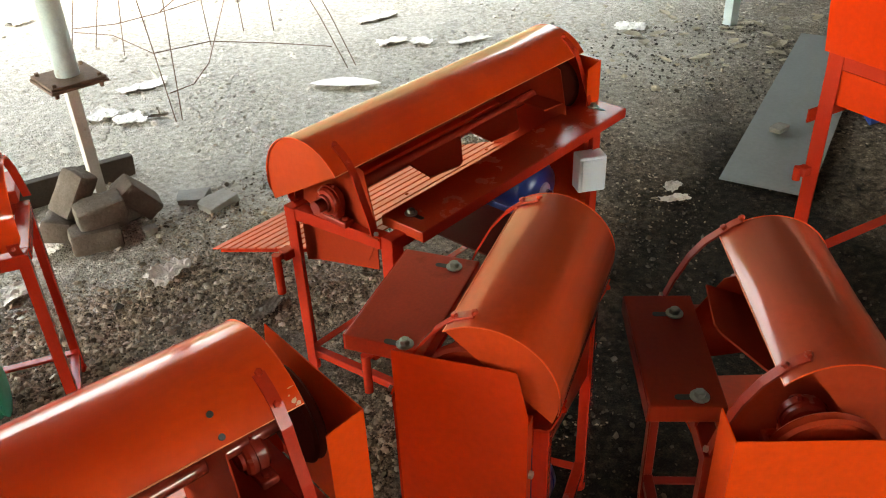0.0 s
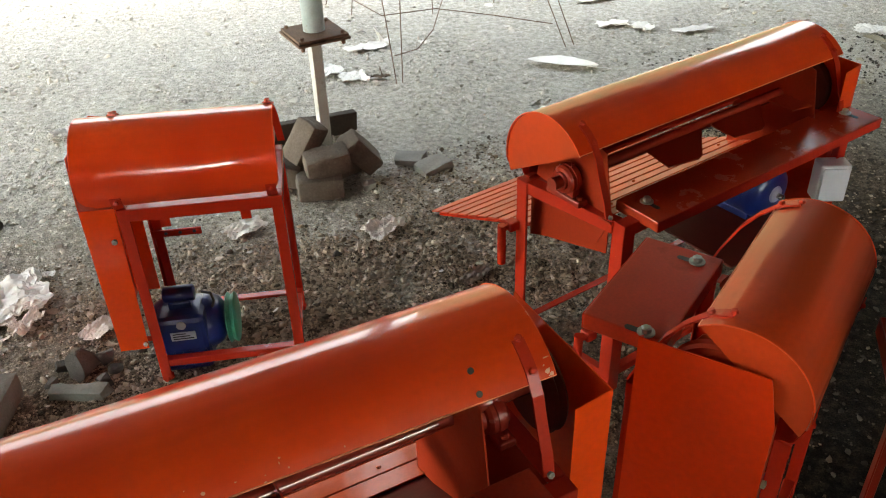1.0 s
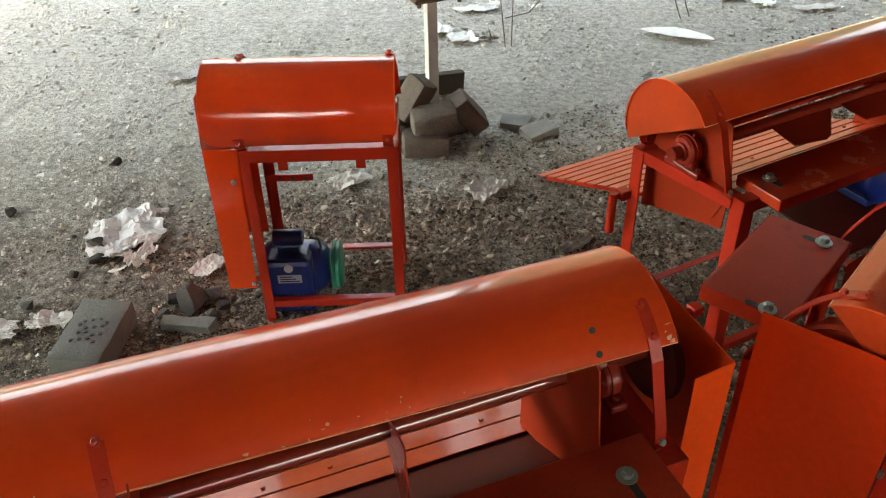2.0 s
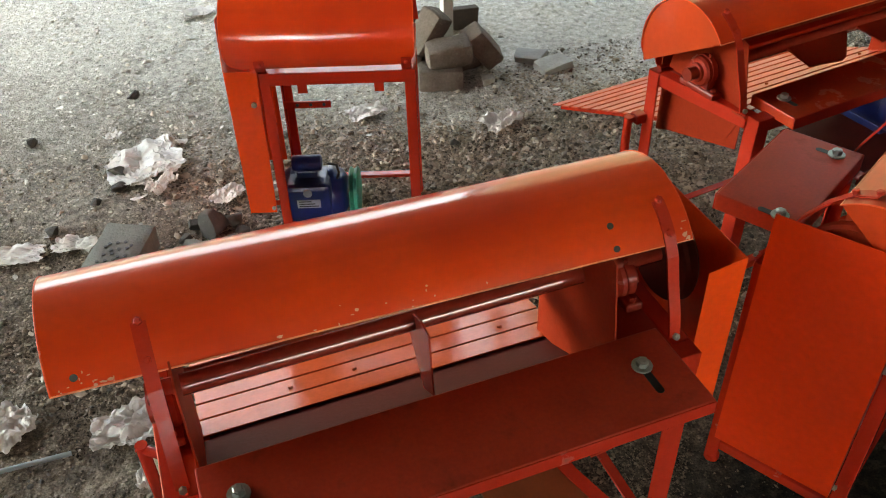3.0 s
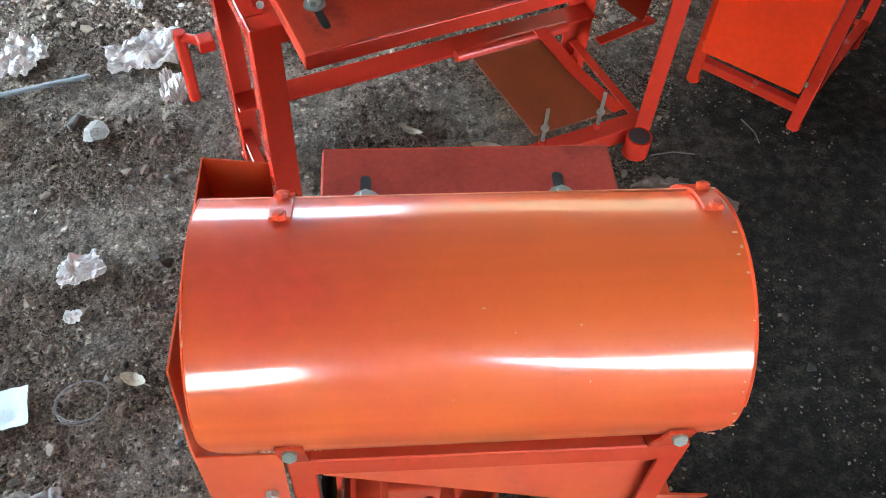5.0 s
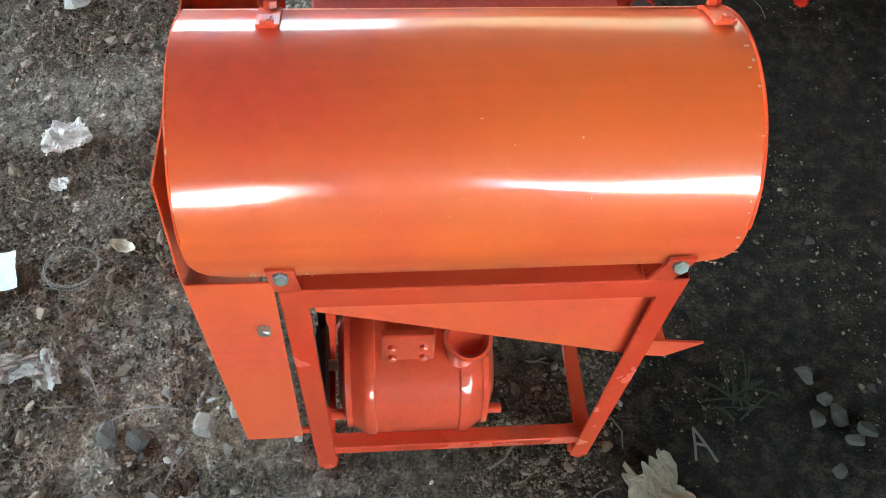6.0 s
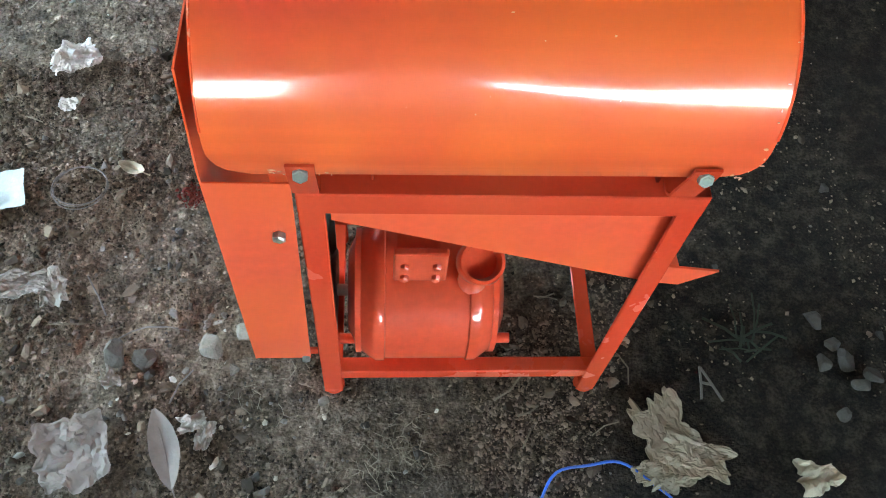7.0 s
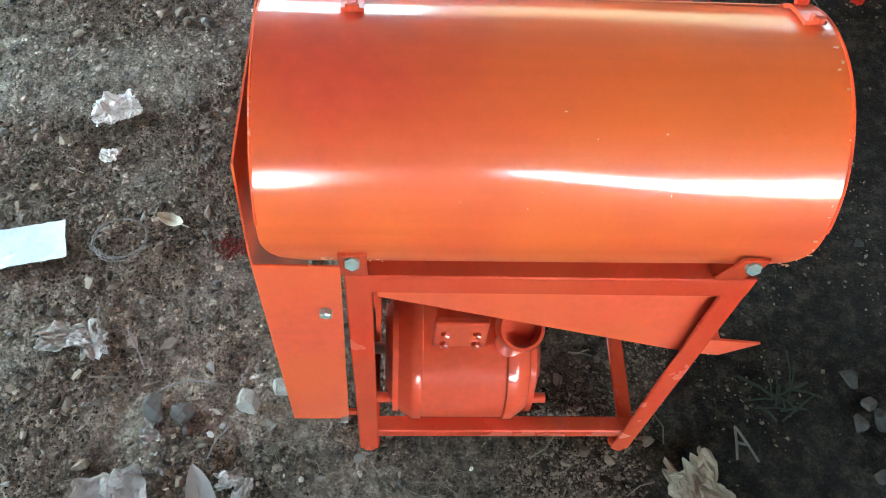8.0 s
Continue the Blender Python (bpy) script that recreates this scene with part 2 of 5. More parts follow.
    off.operation = "MULTIPLY_ADD"
    l.new(warp.outputs["Color"], off.inputs[0])
    off.inputs[1].default_value = (0.008, 0.008, 0.0)
    l.new(tc.outputs["Object"], off.inputs[2])

    def pebbles(sc, share, edge):
        """Per-cell shade, and the height of the cells that hold a stone."""
        v = n.new("ShaderNodeTexVoronoi")
        v.inputs["Scale"].default_value = sc
        l.new(off.outputs[0], v.inputs["Vector"])
        bw = n.new("ShaderNodeSeparateColor")
        l.new(v.outputs["Color"], bw.inputs[0])
        dome = calc("MINIMUM", calc("MULTIPLY", calc("MAXIMUM", calc("SUBTRACT", edge, v.outputs["Distance"]), 0.0), 4.5), 1.0)
        holds = calc("LESS_THAN", bw.outputs[1], share)
        return bw.outputs[0], calc("MULTIPLY", dome, holds)

    tone1, lump1 = pebbles(62, 0.42, 0.50)
    tone2, lump2 = pebbles(150, 0.50, 0.52)
    stony = ramp(calc("ADD", tex(2.3, 4), calc("MINIMUM", calc("MAXIMUM", graded, -0.05), 0.12)), ((0.42, (0.0, 0.0, 0.0)), (0.62, (1, 1, 1))))
    calm = calc("SUBTRACT", 1.0, calc("MULTIPLY", shaded, 0.92))
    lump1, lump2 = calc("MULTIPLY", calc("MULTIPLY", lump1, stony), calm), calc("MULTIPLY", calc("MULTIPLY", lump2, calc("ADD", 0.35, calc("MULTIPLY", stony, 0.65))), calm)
    shade = calc("ADD", 0.68, calc("MULTIPLY", lump1, calc("SUBTRACT", calc("MULTIPLY", tone1, 2.1), 0.45)))
    shade = calc("ADD", shade, calc("MULTIPLY", lump2, calc("SUBTRACT", calc("MULTIPLY", tone2, 1.7), 0.40)))
    # trodden dust smooths the earth over in blotches
    smooth = ramp(tex(5.5, 7, 0.62), ((0.50, (0, 0, 0)), (0.60, (1, 1, 1))))
    smooth = calc("MULTIPLY", smooth, calc("MAXIMUM", calc("SUBTRACT", 1.0, calc("ADD", shaded, calc("MULTIPLY", calc("MAXIMUM", calc("SUBTRACT", sep.outputs[1], 1.1), 0.0), 0.7))), 0.15))
    lump1, lump2 = (calc("MULTIPLY", q, calc("SUBTRACT", 1.0, calc("MULTIPLY", smooth, 0.8))) for q in (lump1, lump2))
    shade = calc("ADD", shade, calc("MULTIPLY", smooth, calc("SUBTRACT", 1.02, shade)))
    soft = n.new("ShaderNodeMix")
    l.new(pale, soft.inputs[0])
    l.new(shade, soft.inputs[2])
    l.new(calc("ADD", 0.72, calc("MULTIPLY", shade, 0.30)), soft.inputs[3])
    tint = n.new("ShaderNodeVectorMath")
    tint.operation = "SCALE"
    # unseen ground past the yard and beside the shed, darkened to dim hood reflections
    away = calc("MAXIMUM", calc("SUBTRACT", sep.outputs[1], 7.2), calc("SUBTRACT", -6.0, sep.outputs[0]))
    far_dim = ramp(calc("ADD", away, calc("MULTIPLY", tex(1.5, 4), 0.6)), ((0.25, (0, 0, 0)), (0.6, (1, 1, 1))))
    dim_ground = ramp(grain, ((0.34, (0.030, 0.040, 0.018)), (0.66, (0.085, 0.095, 0.045))))
    l.new(mix(far_dim, mix(pale, mix(shaded, mix(patch, dark, mid), shade_soil), dusty), dim_ground), tint.inputs[0])
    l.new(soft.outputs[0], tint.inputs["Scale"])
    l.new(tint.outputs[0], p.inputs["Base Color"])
    bn = n.new("ShaderNodeBump")
    bn.inputs["Strength"].default_value = 0.9
    bn.inputs["Distance"].default_value = 0.024
    relief = calc("MULTIPLY", calc("ADD", calc("MULTIPLY", tex(28, 6, 0.7), 0.7), calc("MULTIPLY", tex(120, 4), 0.3)), calc("SUBTRACT", 1.15, calc("MULTIPLY", smooth, 0.6)))
    l.new(calc("ADD", relief, calc("ADD", calc("MULTIPLY", lump1, 0.55), calc("MULTIPLY", lump2, 0.28))), bn.inputs["Height"])
    l.new(bn.outputs[0], p.inputs["Normal"])
    return m


SOIL = soil()
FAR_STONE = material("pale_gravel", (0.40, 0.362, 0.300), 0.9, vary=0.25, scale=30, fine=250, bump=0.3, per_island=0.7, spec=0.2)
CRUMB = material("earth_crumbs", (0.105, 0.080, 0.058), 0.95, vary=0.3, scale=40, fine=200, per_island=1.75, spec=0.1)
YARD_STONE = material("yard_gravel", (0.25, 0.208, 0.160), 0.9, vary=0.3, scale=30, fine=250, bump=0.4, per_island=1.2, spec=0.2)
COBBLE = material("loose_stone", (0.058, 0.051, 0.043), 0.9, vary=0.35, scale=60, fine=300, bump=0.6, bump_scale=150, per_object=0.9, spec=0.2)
# gravel darkened for the sheltered side, shade included in its colour
SHADE_STONE = material("shaded_gravel", (0.055, 0.047, 0.038), 0.9, vary=0.3, scale=30, fine=250, bump=0.4, per_island=1.2, spec=0.2)
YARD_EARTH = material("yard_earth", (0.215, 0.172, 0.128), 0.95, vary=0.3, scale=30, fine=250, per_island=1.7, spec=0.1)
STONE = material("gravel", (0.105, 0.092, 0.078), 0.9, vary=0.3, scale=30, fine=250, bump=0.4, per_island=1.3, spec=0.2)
BRICK = material("weathered_brick", (0.120, 0.094, 0.076), 0.92, vary=0.4, scale=14, fine=120, bump=0.9, bump_scale=60, dirt=(0.19, 0.165, 0.14), dirt_at=0.58, dirt_scale=18, spec=0.2)
CONCRETE = material("grey_concrete", (0.135, 0.132, 0.112), 0.9, vary=0.3, scale=16, fine=140, bump=0.7, spec=0.2, per_object=0.4)
PALE_CHIPS = material("pale_concrete", (0.26, 0.245, 0.215), 0.9, vary=0.3, scale=16, fine=140, bump=0.7, spec=0.2, per_object=0.4)
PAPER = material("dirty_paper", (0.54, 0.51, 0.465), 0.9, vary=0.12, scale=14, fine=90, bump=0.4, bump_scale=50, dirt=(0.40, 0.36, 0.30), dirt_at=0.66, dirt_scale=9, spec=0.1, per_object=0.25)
# paler copy of the paper: the yard's brightness is in its colour
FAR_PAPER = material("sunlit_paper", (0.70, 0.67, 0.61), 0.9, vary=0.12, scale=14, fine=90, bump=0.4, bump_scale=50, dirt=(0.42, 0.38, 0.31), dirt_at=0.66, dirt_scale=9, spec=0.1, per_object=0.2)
LIGHT_LEAF = material("bleached_leaf", (0.27, 0.245, 0.212), 0.85, vary=0.3, scale=20, fine=120, bump=0.4, spec=0.15, per_object=0.3)
LEAF = material("dry_leaf", (0.31, 0.265, 0.19), 0.85, vary=0.3, scale=20, fine=120, bump=0.4, spec=0.15, per_object=0.4)
GREY_PAPER = material("grey_paper", (0.190, 0.162, 0.142), 0.9, vary=0.2, scale=14, fine=90, bump=0.4, bump_scale=50, dirt=(0.25, 0.205, 0.165), dirt_at=0.62, dirt_scale=12, spec=0.1)
DARK_PLATE = material("dark_plate_enamel", (0.20, 0.040, 0.014), 0.3, vary=0.25, scale=12, coat=0.9)
PALE_CHIP = material("bare_primer", (0.62, 0.30, 0.20), 0.6, vary=0.2)
SACK = material("pale_sacking", (0.46, 0.50, 0.47), 0.8, vary=0.18, scale=25, fine=200, bump=0.3, spec=0.2)
DARK_LEAF = material("dead_leaf", (0.13, 0.095, 0.070), 0.85, vary=0.35, scale=25, fine=140, bump=0.4, spec=0.2)
CLIP = material("dull_clip_metal", (0.12, 0.108, 0.090), 0.55, vary=0.2, scale=40, spec=0.3)
PALE_STONE = material("pale_loose_stone", (0.19, 0.17, 0.143), 0.9, vary=0.35, scale=60, fine=300, bump=0.6, bump_scale=150, spec=0.2)
OLD_WIRE = material("old_wire", (0.11, 0.098, 0.085), 0.7, vary=0.25, scale=40)
STRAW = material("dry_straw", (0.15, 0.125, 0.092), 0.9, vary=0.2, scale=20, per_island=0.8, spec=0.1)
GALV = material("galvanised_sheet", (0.22, 0.24, 0.235), 0.5, metal=0.35, vary=0.18, scale=3, fine=60, dirt=(0.2, 0.17, 0.14), dirt_at=0.62, dirt_scale=4)
POLE = material("grey_green_pole_paint", (0.30, 0.36, 0.36), 0.5, vary=0.25, scale=12, dirt=(0.22, 0.15, 0.11), dirt_at=0.58, dirt_scale=14)
PALE_STEEL = material("pale_angle_iron", (0.46, 0.44, 0.40), 0.6, vary=0.25, scale=12, dirt=(0.26, 0.22, 0.18), dirt_at=0.6, dirt_scale=16)
BOARD = material("weathered_board", (0.055, 0.042, 0.033), 0.85, vary=0.35, scale=10, fine=120, bump=0.5, spec=0.2)
RUST = material("rusty_iron", (0.13, 0.075, 0.05), 0.8, vary=0.35, scale=25, fine=200, bump=0.5, spec=0.3)
CABLE = material("blue_cable", (0.02, 0.10, 0.45), 0.45, vary=0.1)
ROOF = material("roof_sheet", (0.05, 0.044, 0.039), 0.6, metal=0.2, vary=0.3, scale=1.5, fine=30)
# dark and pale backdrops out of view, for the hoods to reflect
DARK_BACKDROP = material("dark_backdrop", (0.045, 0.052, 0.032), 0.9, vary=0.4, scale=1.5, fine=20, bump=0.4, spec=0.2)
PALE_BACKDROP = material("pale_backdrop", (0.24, 0.29, 0.37), 0.9, vary=0.25, scale=0.8, fine=12, bump=0.3, spec=0.2)
WALL = material("shed_wall", (0.10, 0.09, 0.076), 0.9, vary=0.3, scale=1.2, fine=30, bump=0.4, spec=0.2)
GRASS = material("weed_green", (0.024, 0.029, 0.018), 0.8, vary=0.3, scale=30, spec=0.2)


# ---- mesh helpers ----
def V(*a):
    return Vector(a)


def part(name, bm, mat, parent=None, label="", smooth=False):
    bmesh.ops.recalc_face_normals(bm, faces=bm.faces)
    me = bpy.data.meshes.new(name)
    bm.to_mesh(me)
    bm.free()
    me.materials.append(mat)
    if smooth:
        for f in me.polygons:
            f.use_smooth = True
        me.set_sharp_from_angle(angle=radians(38))
    ob = new(name, me)
    if parent is not None:
        ob.parent = parent
    if label:
        tagged(ob, label)
    return ob


def thing(name, label, category, group="", kind=""):
    e = new(name)
    e.empty_display_size = 0.1
    return tagged(e, label, category, group, kind)


def box(lo, hi, bevel=0.0, m=None, bm=None):
    bm = bm or bmesh.new()
    lo, hi = Vector(lo), Vector(hi)
    r = bmesh.ops.create_cube(bm, size=1.0)
    d = hi - lo
    mat = Matrix.Translation((lo + hi) / 2) @ Matrix.Diagonal((d.x, d.y, d.z, 1))
    bmesh.ops.transform(bm, verts=r["verts"], matrix=mat)
    if bevel:
        ed = list({e for v in r["verts"] for e in v.link_edges})
        g = bmesh.ops.bevel(bm, geom=ed, offset=bevel, segments=2, affect="EDGES", profile=0.5)
        vs = list({v for f in g["faces"] for v in f.verts})
        r = {"verts": vs}
    if m is not None:
        bmesh.ops.transform(bm, verts=bm.verts, matrix=m)
    return bm


def prism(pts, vec, bm=None):
    """A closed solid: the flat polygon pts pushed along vec."""
    bm = bm or bmesh.new()
    a = [bm.verts.new(Vector(p)) for p in pts]
    b = [bm.verts.new(Vector(p) + Vector(vec)) for p in pts]
    bm.faces.new(a)
    bm.faces.new(b[::-1])
    for i in range(len(a)):
        j = (i + 1) % len(a)
        bm.faces.new((a[i], b[i], b[j], a[j]))
    return bm


def angle_bar(p0, p1, a, b, w=0.035, t=0.004, bm=None):
    p0, p1, a, b = Vector(p0), Vector(p1), Vector(a), Vector(b)
    prof = [V(0, 0, 0), a * w, a * w + b * t, a * t + b * t, a * t + b * w, b * w]
    bm = prism([p0 + q for q in prof], p1 - p0, bm)
    bmesh.ops.bevel(bm, geom=list(bm.edges), offset=0.0017, segments=1, affect="EDGES")
    return bm


def rod(p0, p1, r, seg=16, r2=None, bm=None, bevel=0.0):
    bm = bm or bmesh.new()
    p0, p1 = Vector(p0), Vector(p1)
    d = p1 - p0
    m = Matrix.Translation((p0 + p1) / 2) @ d.to_track_quat("Z", "Y").to_matrix().to_4x4()
    g = bmesh.ops.create_cone(bm, cap_ends=True, segments=seg, radius1=r, radius2=r if r2 is None else r2, depth=d.length, matrix=m)
    return bm


def lathe(prof, axis0, axis, seg=28, bm=None):
    """Turns the profile (distance along the axis, radius) round an axis."""
    bm = bm or bmesh.new()
    axis = Vector(axis).normalized()
    u = axis.orthogonal().normalized()
    w = axis.cross(u)
    rings = []
    for s, r in prof:
        rings.append([bm.verts.new(Vector(axis0) + axis * s + (u * math.cos(2 * math.pi * k / seg) + w * math.sin(2 * math.pi * k / seg)) * r) for k in range(seg)])
    for a, b in zip(rings, rings[1:]):
        for k in range(seg):
            j = (k + 1) % seg
            bm.faces.new((a[k], a[j], b[j], b[k]))
    bm.faces.new(rings[0][::-1])
    bm.faces.new(rings[-1])
    return bm


def strip(path, side, width, th, bm=None):
    """A bent flat bar: the path is its middle line, side its width's direction."""
    bm = bm or bmesh.new()
    path = [Vector(p) for p in path]
    side = Vector(side).normalized()
    rows = []
    for i, p in enumerate(path):
        d = (path[min(i + 1, len(path) - 1)] - path[max(i - 1, 0)]).normalized()
        nrm = side.cross(d).normalized()
        rows.append([bm.verts.new(p + side * (sx * width / 2) + nrm * (sz * th / 2)) for sx, sz in ((-1, -1), (1, -1), (1, 1), (-1, 1))])
    for a, b in zip(rows, rows[1:]):
        for k in range(4):
            j = (k + 1) % 4
            bm.faces.new((a[k], a[j], b[j], b[k]))
    bm.faces.new(rows[0][::-1])
    bm.faces.new(rows[-1])
    return bm


def tube_path(pts, r, seg=8, bm=None):
    bm = bm or bmesh.new()
    pts = [Vector(p) for p in pts]
    rings = []
    u = None
    for i, p in enumerate(pts):
        d = (pts[min(i + 1, len(pts) - 1)] - pts[max(i - 1, 0)]).normalized()
        u = d.orthogonal().normalized() if u is None else (u - d * u.dot(d)).normalized()
        w = d.cross(u)
        rings.append([bm.verts.new(p + (u * math.cos(2 * math.pi * k / seg) + w * math.sin(2 * math.pi * k / seg)) * r) for k in range(seg)])
    for a, b in zip(rings, rings[1:]):
        for k in range(seg):
            j = (k + 1) % seg
            bm.faces.new((a[k], a[j], b[j], b[k]))
    bm.faces.new(rings[0][::-1])
    bm.faces.new(rings[-1])
    return bm


def bolt(p, up, parent, r=0.008, washer=0.0, mat=None, name="bolt"):
    """A hexagon head on a washer, looking along up."""
    p, up = Vector(p), Vector(up).normalized()
    bm = bmesh.new()
    if washer:
        rod(p, p + up * 0.003, washer, 18, bm=bm)
        p = p + up * 0.003
    rod(p, p + up * r * 0.9, r, 6, bm=bm)
    rod(p + up * r * 0.9, p + up * r * 1.05, r * 0.8, 6, r2=r * 0.6, bm=bm)
    return part(name, bm, mat or ZINC, parent)


# ---- machines ----
SMALL_HOOD, LARGE_HOOD = (0.105, 0.650, 0.126), (0.118, 0.652, 0.149, 0.036)  # centre y, z, radius


def arc(sec, deg, off=0.0, x=0.0):
    """A point of the hood's section: centre y, z, radius, and how far the hood stands askew along x."""
    a = radians(deg)
    return V(x, sec[0] - (sec[3] * x if len(sec) > 3 else 0.0) + (sec[2] + off) * math.cos(a), sec[1] + (sec[2] + off) * math.sin(a))


def hood(e, sec, x0, x1, first, last, mat, holes=()):
    """The rolled sheet over the rotor, from the back edge over the top to the front edge."""
    bm = bmesh.new()
    n, nx = 34, max(10, int((x1 - x0) / 0.04))
    cut = 0.045
    rows = []
    for i in range(n + 1):
        a = first + (last - first) * i / n
        # the back corners are cut round
        low = max(0.0, 1 - (i / n) * (math.radians(abs(first - last)) * sec[2]) / cut)
        trim = cut * (1 - math.sqrt(max(0.0, 1 - low * low))) * 0.8
        row = []
        for k in range(nx + 1):
            x = x0 + trim + (x1 - x0 - 2 * trim) * k / nx
            dent = 0.0011 * math.sin(9 * x + 0.06 * a) * math.sin(0.05 * a + 4 * x) + 0.0012 * noise.noise(V(x * 7, a * 0.03, x0 * 9))
            row.append(bm.verts.new(arc(sec, a, dent, x)))
        rows.append(row)
    for a, b in zip(rows, rows[1:]):
        for k in range(nx):
            bm.faces.new((a[k], a[k + 1], b[k + 1], b[k]))
    bmesh.ops.recalc_face_normals(bm, faces=bm.faces)
    bmesh.ops.solidify(bm, geom=list(bm.faces), thickness=0.0022)
    ob = part("hood", bm, mat, e, smooth=True)
    part("rim", tube_path([arc(sec, last, 0.0, x0 + (x1 - x0) * k / 24) for k in range(25)], 0.0015, 6), EDGE, ob, "thin chipped edge with its highlight painted in")
    for x in (x0 + 0.0005, x1 - 0.0005):
        part("rim", tube_path([arc(sec, first - 30 + (last - first + 30) * k / 24, 0.0, x) for k in range(25)], 0.0014, 6), EDGE_SIDE, ob, "chipped side edge")
    for hx, ha in holes:
        q = arc(sec, ha, 0.0006, hx)
        d = (arc(sec, ha, 0.05, hx) - q).normalized()
        part("screw_hole", rod(q - d * 0.001, q + d * 0.0016, 0.0052, 14), BLACK, ob, "dark round screw hole")
    return ob


def flecks(e, sec, x0, x1, lo, hi, count, seed, size=1.0):
    """Small spots where the paint has chipped off the hood."""
    rnd = random.Random(seed)
    for k in range(count):
        x, deg = rnd.uniform(x0, x1), lo + (hi - lo) * rnd.random() ** 2
        q = arc(sec, deg, 0.0004, x)
        d = (arc(sec, deg, 0.05, x) - q).normalized()
        bm = rod(q, q + d * 0.0008, 1.0, 7)
        sx, sy = size * (0.0006 + 0.0028 * rnd.random() ** 2), size * (0.0005 + 0.0014 * rnd.random() ** 2)
        for v in bm.verts:
            rel = v.co - q
            v.co = q + d * rel.dot(d) + V(1, 0, 0) * rel.x * sx * rnd.uniform(0.6, 1.3) + (rel - d * rel.dot(d) - V(1, 0, 0) * rel.x) * sy * rnd.uniform(0.6, 1.3)
        part("paint_chip", bm, PALE_CHIP, e, "pale spot of chipped paint")


def end_cap(e, sec, x, first, last, mat, cut=None):
    """The flat sheet that closes a hood's end; cut: a cut-away corner (y, z), after which the arc ends early."""
    last = last if cut is None else 62
    pts = [arc(sec, first + (last - first) * i / 24, -0.003, x) for i in range(25)] + ([V(x, *cut)] if cut else [])
    return part("end_cap", prism(pts, (0.003, 0, 0)), mat, e)


def strap(e, sec, x, foot, top_deg, mat, grip=13, bow=1.0):
    """A flat iron that holds the hood's front edge, bolted to the hood and to the frame."""
    foot = Vector(foot)
    a = [arc(sec, top_deg + (2 - i) * grip, 0.0035, x) for i in range(3)]
    mid = a[-1].lerp(foot, 0.45) + V(0, 0.014, 0.010) * bow
    path = a + [a[-1].lerp(mid, 0.5) + V(0, 0.004, 0.003), mid, mid.lerp(foot, 0.6) + V(0, 0.003, 0), foot]
    path = [V(x + (foot.x - x) * min(1.0, max(0.0, (i - 2) / 4)), p.y, p.z) for i, p in enumerate(path)]
    ob = part("strap", strip(path, (1, 0, 0), 0.020, 0.004), mat, e)
    for i in (0, 1):
        d = (arc(sec, top_deg + (2 - 2 * i) * grip, 0.05, x) - a[i * 2]).normalized()
        bolt(a[i * 2] + d * 0.002, d, ob, 0.0065, mat=mat)
    bolt(foot + V(0, 0.003, 0.004), (0, 1, 0.3), ob, 0.006)
    return ob


def bearing(e, x, y, H, mat, z=None):
    """A pillow block on the side rail, holding the shaft."""
    z = z or H + 0.058
    b = part("bearing_block", box((x - 0.016, y - 0.06, H + 0.002), (x + 0.016, y + 0.06, H + 0.019), 0.004), mat, e)
    hs = part("housing", lathe([(-0.020, 0.024), (-0.019, 0.033), (-0.013, 0.038), (0.013, 0.038), (0.019, 0.033), (0.020, 0.024), (0.026, 0.022), (0.027, 0.017)], (x, y, z), (1, 0, 0), 28), mat, b, smooth=True)
    part("cap_rib", lathe([(-0.005, 0.036), (-0.004, 0.041), (0.004, 0.041), (0.005, 0.036)], (x, y, z), (1, 0, 0), 28), mat, hs, smooth=True)
    part("grease_nipple", rod((x, y + 0.012, z + 0.036), (x, y + 0.015, z + 0.048), 0.0035, 8), mat, hs)
    part("pedestal", box((x - 0.014, y - 0.036, H + 0.017), (x + 0.014, y + 0.036, H + 0.05), 0.008), mat, b)
    for s in (-0.046, 0.046):
        bolt((x, y + s, H + 0.019), (0, 0, 1), b, 0.008, mat=mat)
    return b


def socket(e, p, out, mat, drop=0.11):
    """A stub welded to a leg, with a short tube hanging from it for a carrying bar."""
    p, out = Vector(p), Vector(out)
    s = part("handle_socket", box(p - V(0.016, 0.016, 0.014), p + V(0.016, 0.016, 0.014), 0.004), mat, e)
    q = p + out * 0.035
    part("stub", rod(p, q + out * 0.006, 0.010, 10), mat, s, smooth=True)
    part("tube", rod(q + V(0, 0, 0.012), q - V(0, 0, drop), 0.012, 14), mat, s, smooth=True)
    return s


